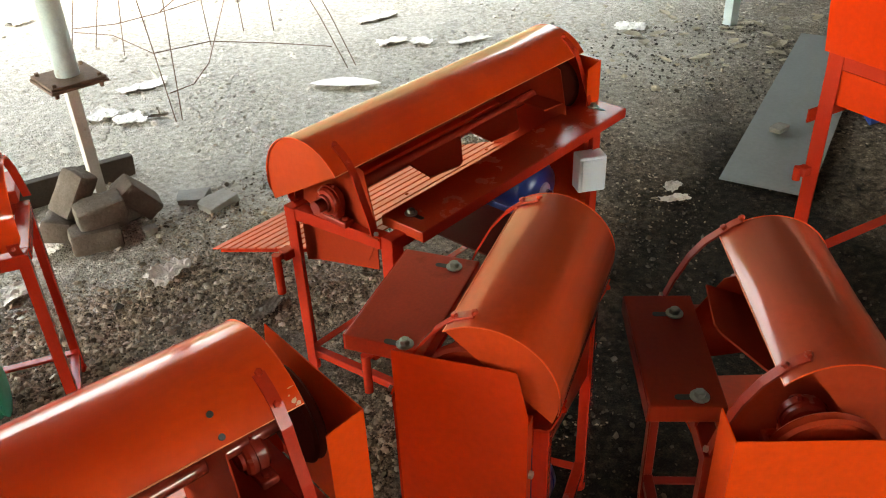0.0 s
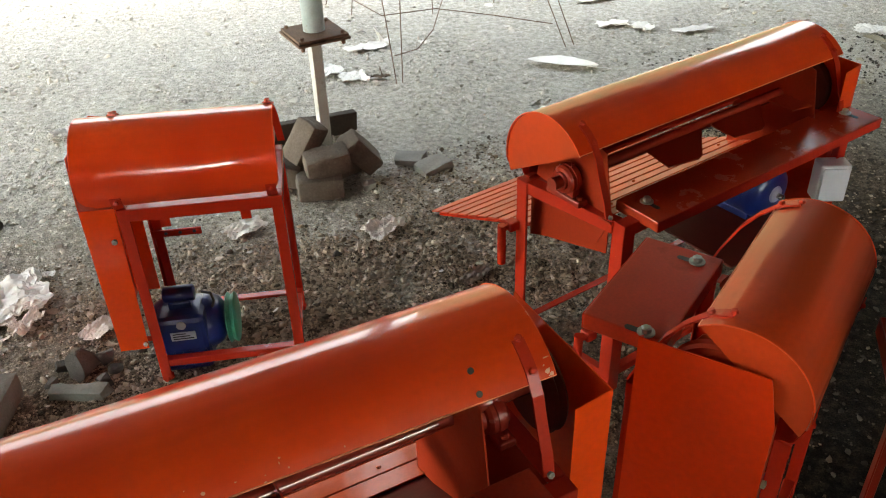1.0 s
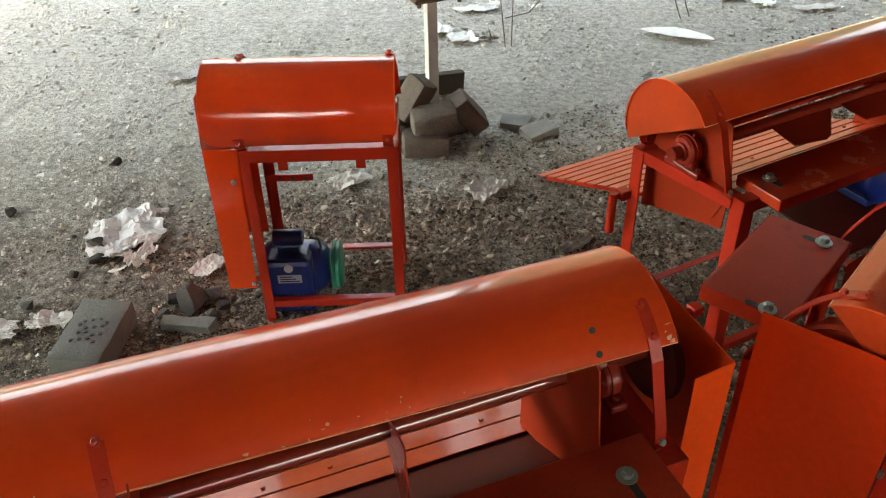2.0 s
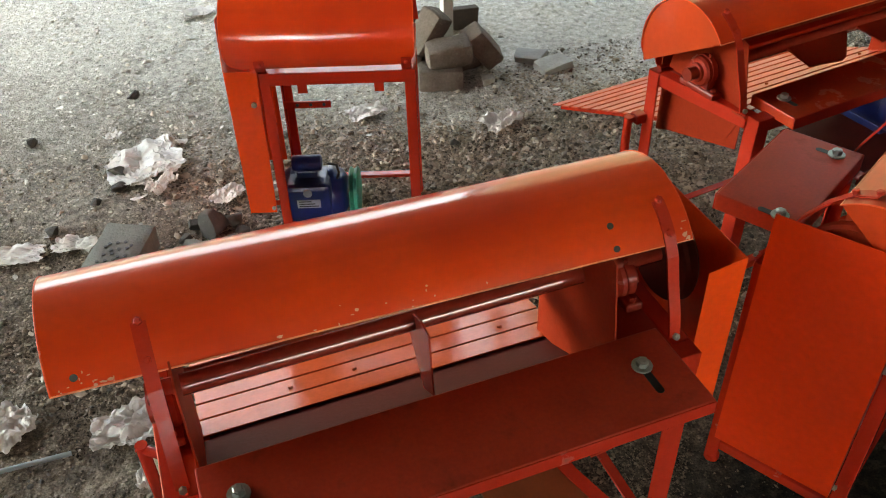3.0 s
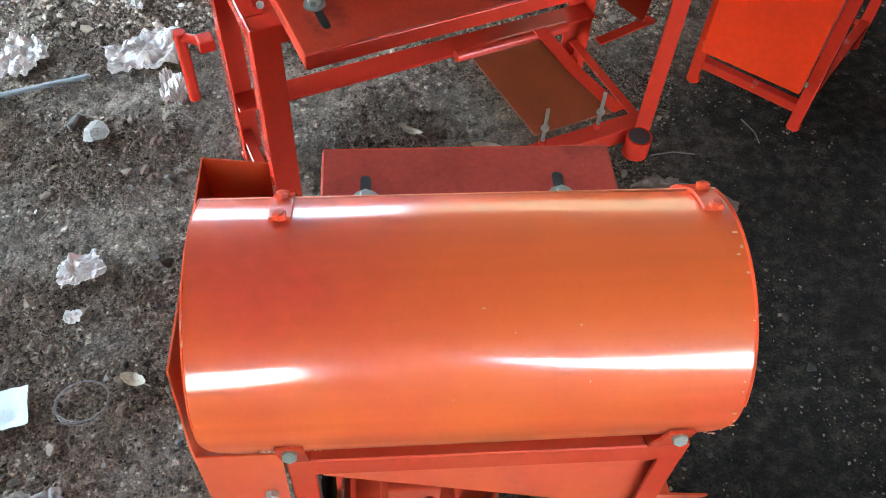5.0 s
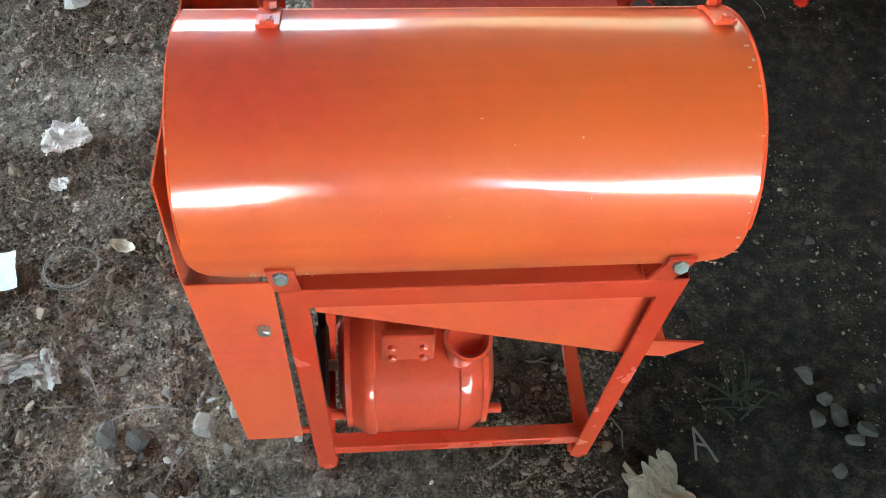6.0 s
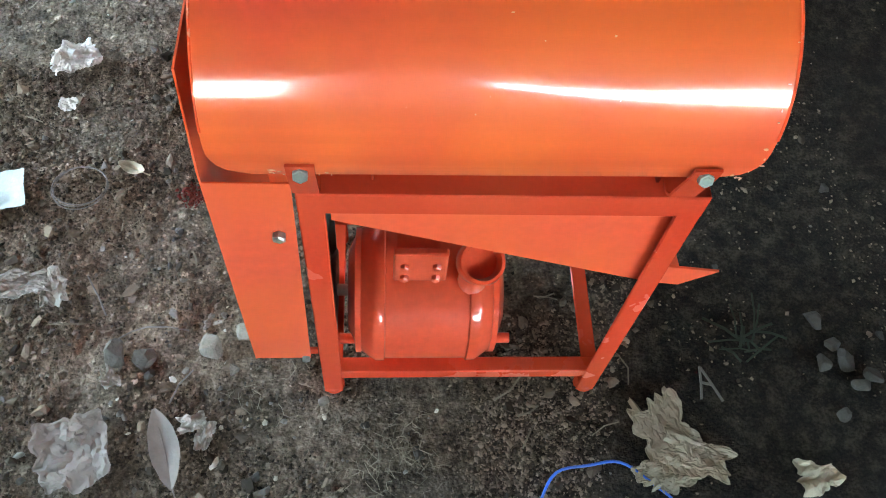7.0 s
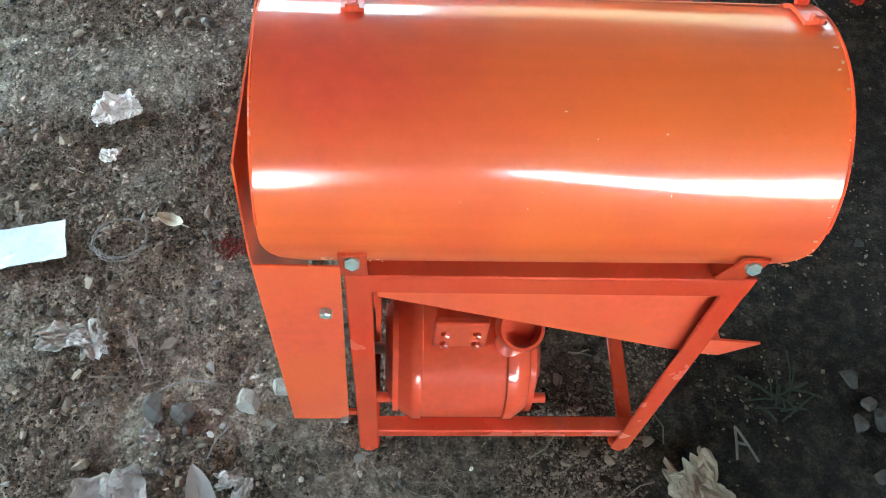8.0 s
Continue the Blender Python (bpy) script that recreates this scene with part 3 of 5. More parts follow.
def machine(name, label, L, W, H=0.565, x_hood=(-0.08, 0.419), x_table=(0.02, 0.375), table_front=0.085, guard=-0.10, guard_y=(0.0, 0.285),
            guard_top=(0.571, 0.70), long=False, chute="pan", holes=(), cap=None, strap_x=(0.0, 0.40), hood_mat=None, bolts=(0.073, 0.303),
            rotor=True, side_plates=True, hood_deg=(203, 55), slats=None, paddles=(), studs=False, sec=SMALL_HOOD, leg_w=0.028, plank_z=None, guard_low=0.125, x0=-0.012, rail_h=0.024,
            table_y=None, thick=0.037, slot=0.035, ears=None, zinc_ears=False, skew=0.0, guard_mat=None, cap_cut=None, plank_mat=None):
    """A painted thresher: a frame of angle iron, a hood, a feed plank, a belt guard and the rotor in it."""
    e = thing(name, label, "machine", "orange machines")
    x1 = L + 0.006
    w = 0.035
    X, Y, Z = V(1, 0, 0), V(0, 1, 0), V(0, 0, 1)
    # legs, with pads under them
    for x, sx in ((x0, 1), (x1, -1)):
        for y, sy in ((0.0, 1), (W, -1)):
            lx = x + (skew if sx < 0 and sy < 0 else 0.0)
            leg = part("leg", angle_bar((lx, y, 0.004), (lx, y, H), X * sx, Y * sy, leg_w), FRAME, e)
            part("foot_pad", lathe([(0, 0.013), (0.003, 0.016), (0.016, 0.016), (0.02, 0.012)], (lx + sx * 0.014, y + sy * 0.014, -0.003), (0, 0, 1), 14), FRAME, leg)
    for y, sy in ((0.0, 1), (W, -1)):
        xe = x1 + (skew if sy < 0 else 0.0)
        part("top_rail", angle_bar((x0, y - sy * 0.001, H), (xe, y - sy * 0.001, H), Y * sy, -Z, w), FRAME, e)
        zr, rh = (0.172, 0.058) if studs and sy > 0 else (0.072, rail_h)
        part("bottom_rail", angle_bar((x0 + 0.004, y + sy * 0.005, zr), (xe - 0.004, y + sy * 0.005, zr), Y * sy, -Z, rh), FRAME, e)
    for x, sx in ((x0, 1), (x1, -1)):
        sk = skew if sx < 0 else 0.0
        part("side_rail", angle_bar((x - sx * 0.001 + sk * w / W, w, H - 0.0005), (x - sx * 0.001 + sk * (W - w) / W, W - w, H - 0.0005), X * sx, -Z, w), FRAME, e)
        part("bottom_side_rail", angle_bar((x + sx * 0.005, 0.006, 0.068), (x + sx * 0.005 + sk, W - 0.006, 0.068), X * sx, -Z, 0.024), FRAME, e)
    # hood with its two ears
    hm = hood_mat or HOOD
    hd = hood(e, sec, x_hood[0], x_hood[1], hood_deg[0], hood_deg[1], hm, holes)
    for x in ears or (0.0, L - 0.03):
        q = arc(sec, hood_deg[0] - 6, 0.001, x)
        part("ear", strip([arc(sec, hood_deg[0] - 12, 0.003, x), q + V(0, -0.001, -0.005), V(x, -0.004, H + 0.01), V(x, 0.004, H + 0.003), V(x, 0.02, H + 0.003)], X, 0.026, 0.003), FRAME, hd)
        bolt(q + V(0, -0.003, 0.0), (0, -1, 0.35), hd, 0.0075 if zinc_ears else 0.0058, mat=ZINC if zinc_ears else FRAME)
    if cap is not None:
        # a long machine's cap takes the dimmer copy, in place of shade
        end_cap(e, sec, x_hood[0] + 0.004 if cap == 0 else x_hood[1] - 0.007, hood_deg[0], hood_deg[1], HOOD_B if long else hm, cap_cut)
    # feed plank with its slots and bolts
    zt = plank_z or H + 0.052
    ty0, ty1 = table_y or (W - 0.045, W + table_front)
    tb = part("feed_plank", box((x_table[0], ty0, zt - thick + 0.001), (x_table[1], ty1, zt), 0.003), plank_mat or PLANK, e, "dull dark red painted wooden plank")
    part("plank_edge", box((x_table[0] + 0.001, ty1 - 0.001, zt - thick), (x_table[1] - 0.001, ty1 + 0.002, zt - 0.0012), 0.001), FRAME, tb, "glossy red painted plank edge")
    yb = ty0 + 0.043 if table_y is None else ty0 + 0.4 * (ty1 - ty0)
    for x in bolts:
        slot_bm = box((x - 0.0065, yb - 0.010, zt - 0.001), (x + 0.0065, yb + slot, zt + 0.0008), 0.0)
        rod((x, yb + slot, zt - 0.001), (x, yb + slot, zt + 0.0008), 0.0065, 14, bm=slot_bm)
        part("slot", slot_bm, BLACK, tb, "dark adjusting slot")
        bolt((x, yb, zt + 0.001), (0, 0, 1), tb, 0.010, washer=0.0165)
    part("plank_support", angle_bar((max(x_table[0], x0) + 0.01, W + 0.002, zt - thick - 0.0005), (min(x_table[1], x1) - 0.06, W + 0.002, zt - thick - 0.0005), -Y, -Z, 0.02), FRAME, e)
    for x in strap_x:
        side = -1 if x < L / 2 else 1
        foot = (x, W - 0.036, H + 0.014) if long else (x + side * 0.012, W - 0.004, H + 0.014)
        strap(e, sec, x, foot, hood_deg[1] + 7, FRAME, 10 if long else 8, 0.3 if long else 1.0)
    # rotor
    ys, zs = sec[0] + 0.03, H + (0.066 if studs else 0.058)
    if rotor:
        sh = part("shaft", rod((guard + 0.02, ys, zs), (L + (0.0 if studs else 0.03), ys, zs), 0.017 if long else 0.0135, 18), SHAFT_PAINT, e, smooth=True)
        for xa, xb, deg in paddles:
            rot = Matrix.Translation((0, ys, zs)) @ Matrix.Rotation(radians(deg), 4, "X")
            bm = prism([V(xa, 0.012, 0), V(xb, 0.012, 0), V(xb, 0.098, 0), V(xa + 0.12, 0.112, 0), V(xa + 0.10, 0.105, 0)], (0, 0, 0.004))
            bmesh.ops.transform(bm, verts=bm.verts, matrix=rot)
            part("paddle", bm, PAINT_IN, sh)
        for xb in (0.02, L - 0.022):
            bearing(e, xb, ys, H, BEARING_PAINT, H + 0.036 if studs else None)
        part("pulley", lathe([(0, 0.02), (0.0, 0.085), (0.006, 0.09), (0.012, 0.076), (0.02, 0.09), (0.026, 0.085), (0.026, 0.02)], (guard + 0.03, ys, zs), (1, 0, 0), 36), SHADE_STAIN if long else PAINT_IN, e, "dark red painted belt pulley", smooth=True)
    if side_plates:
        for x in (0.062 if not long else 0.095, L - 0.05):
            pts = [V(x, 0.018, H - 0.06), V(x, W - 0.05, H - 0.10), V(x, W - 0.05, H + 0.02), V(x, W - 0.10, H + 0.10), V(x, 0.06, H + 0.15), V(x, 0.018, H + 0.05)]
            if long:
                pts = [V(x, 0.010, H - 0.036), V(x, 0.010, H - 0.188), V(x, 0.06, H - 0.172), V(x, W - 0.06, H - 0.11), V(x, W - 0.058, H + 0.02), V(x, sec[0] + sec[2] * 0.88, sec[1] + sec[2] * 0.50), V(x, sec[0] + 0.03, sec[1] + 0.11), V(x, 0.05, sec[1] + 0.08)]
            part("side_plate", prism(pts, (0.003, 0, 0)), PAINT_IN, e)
    if long:
        for xa, xb in ((x0 + 0.034, 0.095), (L - 0.05, x1 - 0.034)):
            part("bearing_plate", box((xa, 0.036, H - 0.008), (xb, W - 0.036, H - 0.003)), PAINT_IN, e)
    if chute == "pan":
        part("chute_back", prism([V(0.02, 0.012, H - 0.004), V(x1 - 0.01, 0.012, H - 0.004), V(x1 - 0.01, 0.012, 0.350), V(0.02, 0.012, 0.487)], (0, 0.002, 0)), PAINT, e)
        pan = [V(0.02, 0.016, 0.486), V(0.445, 0.016, 0.342), V(0.43, W - 0.03, 0.346), V(0.02, W - 0.03, 0.486)]
        part("chute_pan", prism(pan, (0, 0, 0.002)), PAINT, e)
        part("spout_lip", prism([V(x1 - 0.008, 0.010, 0.392), V(0.478, 0.010, 0.378), V(0.437, 0.010, 0.345), V(x1 - 0.008, 0.010, 0.352)], (0, 0.003, 0)), PAINT, e)
    if slats:
        # slatted grate, falling from the front to the back and out of it
        slope = (slats[3] - slats[2]) / (0.20 + 0.46)
        gz = lambda y: slats[3] - slope * (0.20 - y)
        tray = part("grate", prism([V(0.062, 0.20, gz(0.20) - 0.012), V(0.072, 0.20, gz(0.20) - 0.012), V(0.072, -0.45, gz(-0.45) - 0.012), V(0.062, -0.45, gz(-0.45) - 0.012)], (0, 0, 0.010)), FRAME, e, "slatted sloping grate under the rotor")
        part("bearer", prism([V(L - 0.06, 0.20, gz(0.20) - 0.012), V(L - 0.05, 0.20, gz(0.20) - 0.012), V(L - 0.05, -0.45, gz(-0.45) - 0.012), V(L - 0.06, -0.45, gz(-0.45) - 0.012)], (0, 0, 0.010)), FRAME, tray)
        k, y = 0, 0.040 if studs else 0.20
        while y > -0.47:
            wd, gap = slats[:2]
            th = math.atan(slope)
            bm = box((0.058, -wd, 0), (L - 0.046, 0, 0.004), 0.001)
            bmesh.ops.transform(bm, verts=bm.verts, matrix=Matrix.Translation((0, y, gz(y))) @ Matrix.Rotation(th, 4, "X"))
            part("slat", bm, SLAT if studs else DULL_SLAT, tray)
            if k in (1, 3):
                for xb in (0.16, L / 2 + 0.06, L - 0.22):
                    bolt((xb, y - 0.02, gz(y - 0.02) + 0.004), (0, -slope, 1), tray, 0.005, mat=SLAT)
            y -= wd + gap
            k += 1
        for x in (0.046, L - 0.044):
            part("chute_cheek", prism([V(x, W - 0.06, H - 0.03), V(x, 0.005, H - 0.03), V(x, 0.005, gz(0.0) - 0.03), V(x, W - 0.09, gz(W - 0.1) - 0.03)], (0.002, 0, 0)), PAINT_IN, e)
        part("back_sheet", prism([V(0.05, 0.008, H - 0.036), V(L - 0.045, 0.008, H - 0.036), V(L - 0.045, 0.008, H - 0.07), V(0.05, 0.008, H - 0.07)], (0, 0.002, 0)), PAINT_IN, e)
        socket(e, (x1 + 0.014, 0.0, 0.40), X, FRAME) if not studs else socket(e, (x1 + 0.020, -0.030, 0.285), V(1.2, -1.03, 0), FRAME, 0.16)
        socket(e, (x1 + 0.014, W - 0.03, 0.225), X, FRAME)
        ring = lathe([(0.0, 0.021), (0.0, 0.029), (0.05, 0.029), (0.05, 0.024)], (0.018, W + 0.024, 0.022), (0, 0, 1), 20)
        part("socket_ring", ring, FRAME, e, "short round tube welded to the leg", smooth=True)
        part("ring_hole", rod((0.018, W + 0.024, 0.0715), (0.018, W + 0.024, 0.0726), 0.0243, 20), BLACK, e)
    if studs:
        # hinged motor plate under the grate, with its two tension bolts
        pl = part("motor_plate", prism([V(0.316, 0.10, 0.190), V(0.255, 0.30, 0.112), V(0.070, 0.30, 0.112), V(0.150, 0.10, 0.190)], (0, 0, 0.004)), DARK_PLATE, e, "glossy dark red motor plate")
        for q in (V(0.233, 0.300, 0.085), V(0.097, 0.302, 0.085)):
            st = part("tension_bolt", rod(q, q + V(0, 0, 0.095), 0.0042, 10), ZINC, pl, "long zinc tension bolt")
            part("nut", rod(q + V(0, 0, 0.038), q + V(0, 0, 0.046), 0.009, 6), ZINC, st)
            part("lower_nut", rod(q + V(0, 0, -0.004), q + V(0, 0, 0.006), 0.009, 6), FRAME, st)
        part("pivot_tube", rod((0.08, 0.10, 0.200), (0.35, 0.10, 0.200), 0.013, 14), FRAME, e, smooth=True)
        part("pivot_arm", strip([(0.150, 0.10, 0.215), (0.110, 0.20, 0.165), (0.045, 0.30, 0.110)], X, 0.03, 0.004), FRAME, e)
        part("cross_bar", strip([(-0.022, 0.25, 0.298), (0.105, 0.25, 0.277)], Y, 0.022, 0.004), FRAME, e)
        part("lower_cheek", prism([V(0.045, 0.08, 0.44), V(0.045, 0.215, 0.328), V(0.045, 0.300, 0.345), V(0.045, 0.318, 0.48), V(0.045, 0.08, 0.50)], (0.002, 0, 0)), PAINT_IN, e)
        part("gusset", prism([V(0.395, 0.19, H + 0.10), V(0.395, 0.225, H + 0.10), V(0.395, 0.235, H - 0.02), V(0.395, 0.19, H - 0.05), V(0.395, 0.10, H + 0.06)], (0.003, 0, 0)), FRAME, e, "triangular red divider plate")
    # this sheet's colour stands in for the dark gap before the slats
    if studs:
        part("front_sheet", prism([V(0.06, 0.030, gz(0.030) - 0.006), V(L - 0.048, 0.030, gz(0.030) - 0.006), V(L - 0.048, W - 0.045, H - 0.060), V(0.06, W - 0.045, H - 0.060)], (0, 0.001, -0.002)), SHADE_STAIN, e, "sloping inner sheet, painted dark for the shade there")
    # belt guard
    gy0, gy1 = guard_y
    gm = guard_mat or PAINT
    g = part("belt_guard", prism([V(guard, gy0, guard_low), V(guard, gy1, guard_low - 0.005), V(guard, gy1, guard_top[1]), V(guard, gy0 + 0.02, guard_top[1] + 0.008), V(guard, gy0, guard_top[0] + 0.02)], (0.002, 0, 0)), gm, e, "bent sheet guard over the belt")
    part("guard_back", prism([V(guard + 0.002, gy0, guard_low + 0.002), V(-0.024, gy0, guard_low + 0.002), V(-0.0145, gy0, guard_top[0]), V(guard + 0.002, gy0, guard_top[0])], (0, 0.002, 0)), gm, g)
    part("guard_front", prism([V(guard + 0.002, gy1, guard_low + 0.002), V(max(-0.03, guard + 0.02) if not long else guard + 0.07, gy1, guard_low + 0.002), V(max(-0.03, guard + 0.02) if not long else guard + 0.07, gy1, guard_top[1] - 0.01), V(guard + 0.002, gy1, guard_top[1])], (0, -0.002, 0)), gm, g)
    if guard_low < 0.3:
        part("guard_bracket", box((-0.03, 0.002, 0.15), (-0.013, 0.006, 0.165)), FRAME, g)
    bolt((-0.034, gy0 - 0.001, 0.478), (0, -1, 0), g, 0.0075)
    if guard_low < 0.3:
        bolt((-0.030, gy0 - 0.001, 0.144), (0, -1, 0), g, 0.006)
    return e


def motor(name, label, mat, length, r, stub=0.03):
    """An electric motor along x, its middle at the origin."""
    e = thing(name, label, "motor")
    h = length / 2
    prof = [(-h, 0.03), (-h, 0.6 * r), (-h + 0.012, 0.85 * r), (-h + 0.035, r), (-h + 0.04, r * 1.03), (-h + 0.052, r * 1.03), (-h + 0.054, r)]
    prof += [(h - 0.054, r), (h - 0.052, r * 1.03), (h - 0.04, r * 1.03), (h - 0.035, r), (h - 0.012, 0.85 * r), (h, 0.6 * r), (h, 0.03)]
    part("body", lathe(prof, (0, 0, 0), (1, 0, 0), 40), mat, e, smooth=True)
    part("base", box((-h + 0.05, -r * 0.55, -r - 0.014), (h - 0.05, r * 0.55, -r + 0.014), 0.004), mat, e)
    part("shaft", rod((-h - 0.03, 0, 0), (h + stub, 0, 0), 0.009, 14), STEEL, e, smooth=True)
    return e


# placements: origin under the back corner at the guard's end, turn in degrees
machine_f = machine("threshing_machine", "glossy orange steel thresher with half-round hood, standing on bare earth", 0.40, 0.29, H=0.554, plank_z=0.617, hood_deg=(199, 55), zinc_ears=True, guard_low=0.138)
flecks(machine_f, SMALL_HOOD, -0.030, 0.035, 199, 191, 12, 21, 1.1)
flecks(machine_f, SMALL_HOOD, 0.345, 0.412, 199, 191, 12, 22, 1.1)
flecks(machine_f, SMALL_HOOD, 0.408, 0.418, 90, 195, 12, 23, 0.9)
flecks(machine_f, SMALL_HOOD, -0.05, 0.40, 120, 165, 7, 24, 0.6)
machine_e = machine("threshing_machine", "glossy orange steel thresher on an open frame with a blue motor", 0.387, 0.29, x_hood=(-0.088, 0.394), ears=(0.0, 0.372), strap_x=(0.0, 0.38), sec=(0.105, 0.634, 0.126), chute="", rotor=False, side_plates=False)
for x in (0.085, 0.285):
    part("lug", box((x, 0.002, 0.505), (x + 0.025, 0.006, 0.532)), FRAME, machine_e)
bar = part("motor_bar", box((-0.010, 0.262, 0.318), (0.13, 0.266, 0.340)), FRAME, machine_e, "drilled red flat bar")
for x in (0.03, 0.07, 0.11):
    part("hole", rod((x, 0.2605, 0.329), (x, 0.2625, 0.329), 0.005, 12), BLACK, bar)
machine_e.matrix_basis = pose(-0.190, 1.987, 0, 0, 0, 1.2)
machine_b = machine("threshing_machine", "orange steel thresher with dull red plank and flat belt guard", 0.40, 0.29, x_hood=(-0.03, 0.43), x_table=(0.048, 0.358), table_front=0.12, guard=-0.045,
                    guard_y=(0.028, 0.267), guard_top=(0.60, 0.703), cap=0, plank_z=0.632, bolts=(0.055, 0.319), guard_mat=GUARD_RED, hood_mat=HOOD_B)
machine_b.matrix_basis = pose(1.069, 1.017, 0, 0, 0, 48.8)
# hood, plank and frame of this one carry shade in their colours
machine_c = machine("threshing_machine", "orange thresher in shade-darkened paint with hood strapped over the open rotor", 0.40, 0.29, x_hood=(-0.03, 0.40), x_table=(0.05, 0.365), guard=-0.112, cap=0, cap_cut=(0.069, 0.637), hood_deg=(203, 42), hood_mat=HOOD_C, plank_mat=PAINT_IN, paddles=((0.09, 0.34, 20),))
machine_c.matrix_basis = pose(1.541, 0.758, 0, 0, 0, 66.7)
machine_d = machine("threshing_machine", "long orange thresher with slatted grate, red plank and riveted hood", 0.81, 0.33, x_hood=(-0.040, 0.914), x_table=(0.024, 0.767), table_y=(0.274, 0.443), plank_z=0.592, thick=0.026, slot=0.052,
                    guard=-0.108, guard_low=0.40, x0=-0.032, rail_h=0.042, guard_y=(0.0, 0.30), guard_top=(0.6, 0.715), long=True, leg_w=0.046, chute="", slats=(0.052, 0.003, 0.238, 0.430), studs=True, strap_x=(0.0, 0.787), bolts=(0.091, 0.716),
                    sec=LARGE_HOOD, hood_deg=(201, 33), holes=((0.09, 52), (0.09, 38), (0.88, 40)))
flecks(machine_d, LARGE_HOOD, 0.30, 0.62, 34, 44, 14, 5, 1.3)
flecks(machine_d, LARGE_HOOD, 0.83, 0.905, 34, 37, 14, 6, 1.4)
flecks(machine_d, LARGE_HOOD, 0.86, 0.89, 38, 44, 3, 9, 1.3)
flecks(machine_d, LARGE_HOOD, -0.036, -0.022, 34, 48, 8, 7, 2.0)
machine_d.matrix_basis = pose(0.546, 1.271, 0, 0, 0, 201)
machine_a = machine("threshing_machine", "long orange thresher with a slatted outlet ramp and closed hood end", 0.95, 0.345, H=0.540, x_hood=(-0.04, 0.98), x_table=(-0.055, 0.862), table_y=(0.265, 0.400), plank_z=0.562, thick=0.030, skew=-0.045, plank_mat=PLANK_GLOSS,
                    guard=-0.06, guard_y=(0.0, 0.30), guard_top=(0.6, 0.69), long=True, leg_w=0.04, chute="", slats=(0.042, 0.008, 0.195, 0.460), sec=(0.130, 0.624, 0.147), hood_deg=(203, 36), cap=1, strap_x=(0.0, 0.93), bolts=(0.0, 0.813),
                    paddles=((0.45, 0.67, -10), (0.20, 0.42, -6), (-0.02, 0.17, -2)))
part("back_strip", prism([V(0.03, 0.004, 0.532), V(0.92, 0.004, 0.532), V(0.92, 0.004, 0.60), V(0.03, 0.004, 0.60)], (0, 0.003, 0)), PAINT_IN, machine_a)
machine_a.matrix_basis = pose(1.655, 2.471, 0, 0, 0, 208)

# taller machine at the yard's edge: a heavy frame with a sheet hopper on it
# its panels take the redder guard paint in place of shade
g = thing("hopper_machine", "tall orange steel machine frame with a sheet hopper", "machine", "orange machines")
gw, gd, gh = 0.75, 0.45, 0.765
for x, sx in ((0, 1), (gw, -1)):
    for y, sy in ((0, 1), (gd, -1)):
        part("leg", angle_bar((x, y, 0), (x, y, gh), V(sx, 0, 0), V(0, sy, 0), 0.05, 0.005), FRAME, g)
for y, sy in ((0, 1), (gd, -1)):
    part("top_rail", angle_bar((0, y - 0.001 * sy, gh), (gw, y - 0.001 * sy, gh), V(0, sy, 0), V(0, 0, -1), 0.04), FRAME, g)
    part("bottom_rail", angle_bar((0.01, y + 0.006 * sy, 0.09), (gw - 0.01, y + 0.006 * sy, 0.09), V(0, sy, 0), V(0, 0, -1), 0.04), FRAME, g)
    part("side_panel", prism([V(0.04, y + 0.008 * sy, 0.62), V(gw - 0.04, y + 0.008 * sy, 0.62), V(gw - 0.04, y + 0.008 * sy, gh - 0.045), V(0.04, y + 0.008 * sy, gh - 0.045)], (0, 0.002 * sy, 0)), GUARD_RED, g)
    part("hopper_wall", prism([V(0.02, y - 0.02 * sy, gh + 0.004), V(gw - 0.02, y - 0.02 * sy, gh + 0.004), V(gw, y - 0.07 * sy, gh + 0.35), V(0, y - 0.07 * sy, gh + 0.35)], (0, 0.002 * sy, 0)), GUARD_RED, g)
for x, sx in ((0, 1), (gw, -1)):
    part("side_rail", angle_bar((x, 0.05, gh - 0.001), (x, gd - 0.05, gh - 0.001), V(sx, 0, 0), V(0, 0, -1), 0.04), FRAME, g)
    part("end_panel", prism([V(x + 0.008 * sx, 0.04, 0.62), V(x + 0.008 * sx, gd - 0.04, 0.62), V(x + 0.008 * sx, gd - 0.04, gh - 0.045), V(x + 0.008 * sx, 0.04, gh - 0.045)], (0.002 * sx, 0, 0)), GUARD_RED, g)
    part("hopper_wall", prism([V(x - 0.02 * sx, 0.0, gh + 0.004), V(x - 0.02 * sx, gd, gh + 0.004), V(x - 0.07 * sx, gd, gh + 0.35), V(x - 0.07 * sx, 0, gh + 0.35)], (0.002 * sx, 0, 0)), GUARD_RED, g)
part("cross_rail", box((-0.03, gd + 0.001, 0.555), (gw, gd + 0.006, 0.595)), FRAME, g)
socket(g, (-0.014, gd - 0.01, 0.40), V(-0.4, 0.3, 0), FRAME, 0.03)
g.matrix_basis = pose(2.41, 1.40, 0, 0, 0, 9)
bt = part("plastic_bracket", strip([(3.43, 2.70, 0.09), (3.46, 2.64, 0.012), (3.55, 2.66, 0.008)], (0.3, 0.3, 0.9), 0.03, 0.006), CABLE)
tagged(bt, "bright blue bent bracket lying on the ground", "bracket")

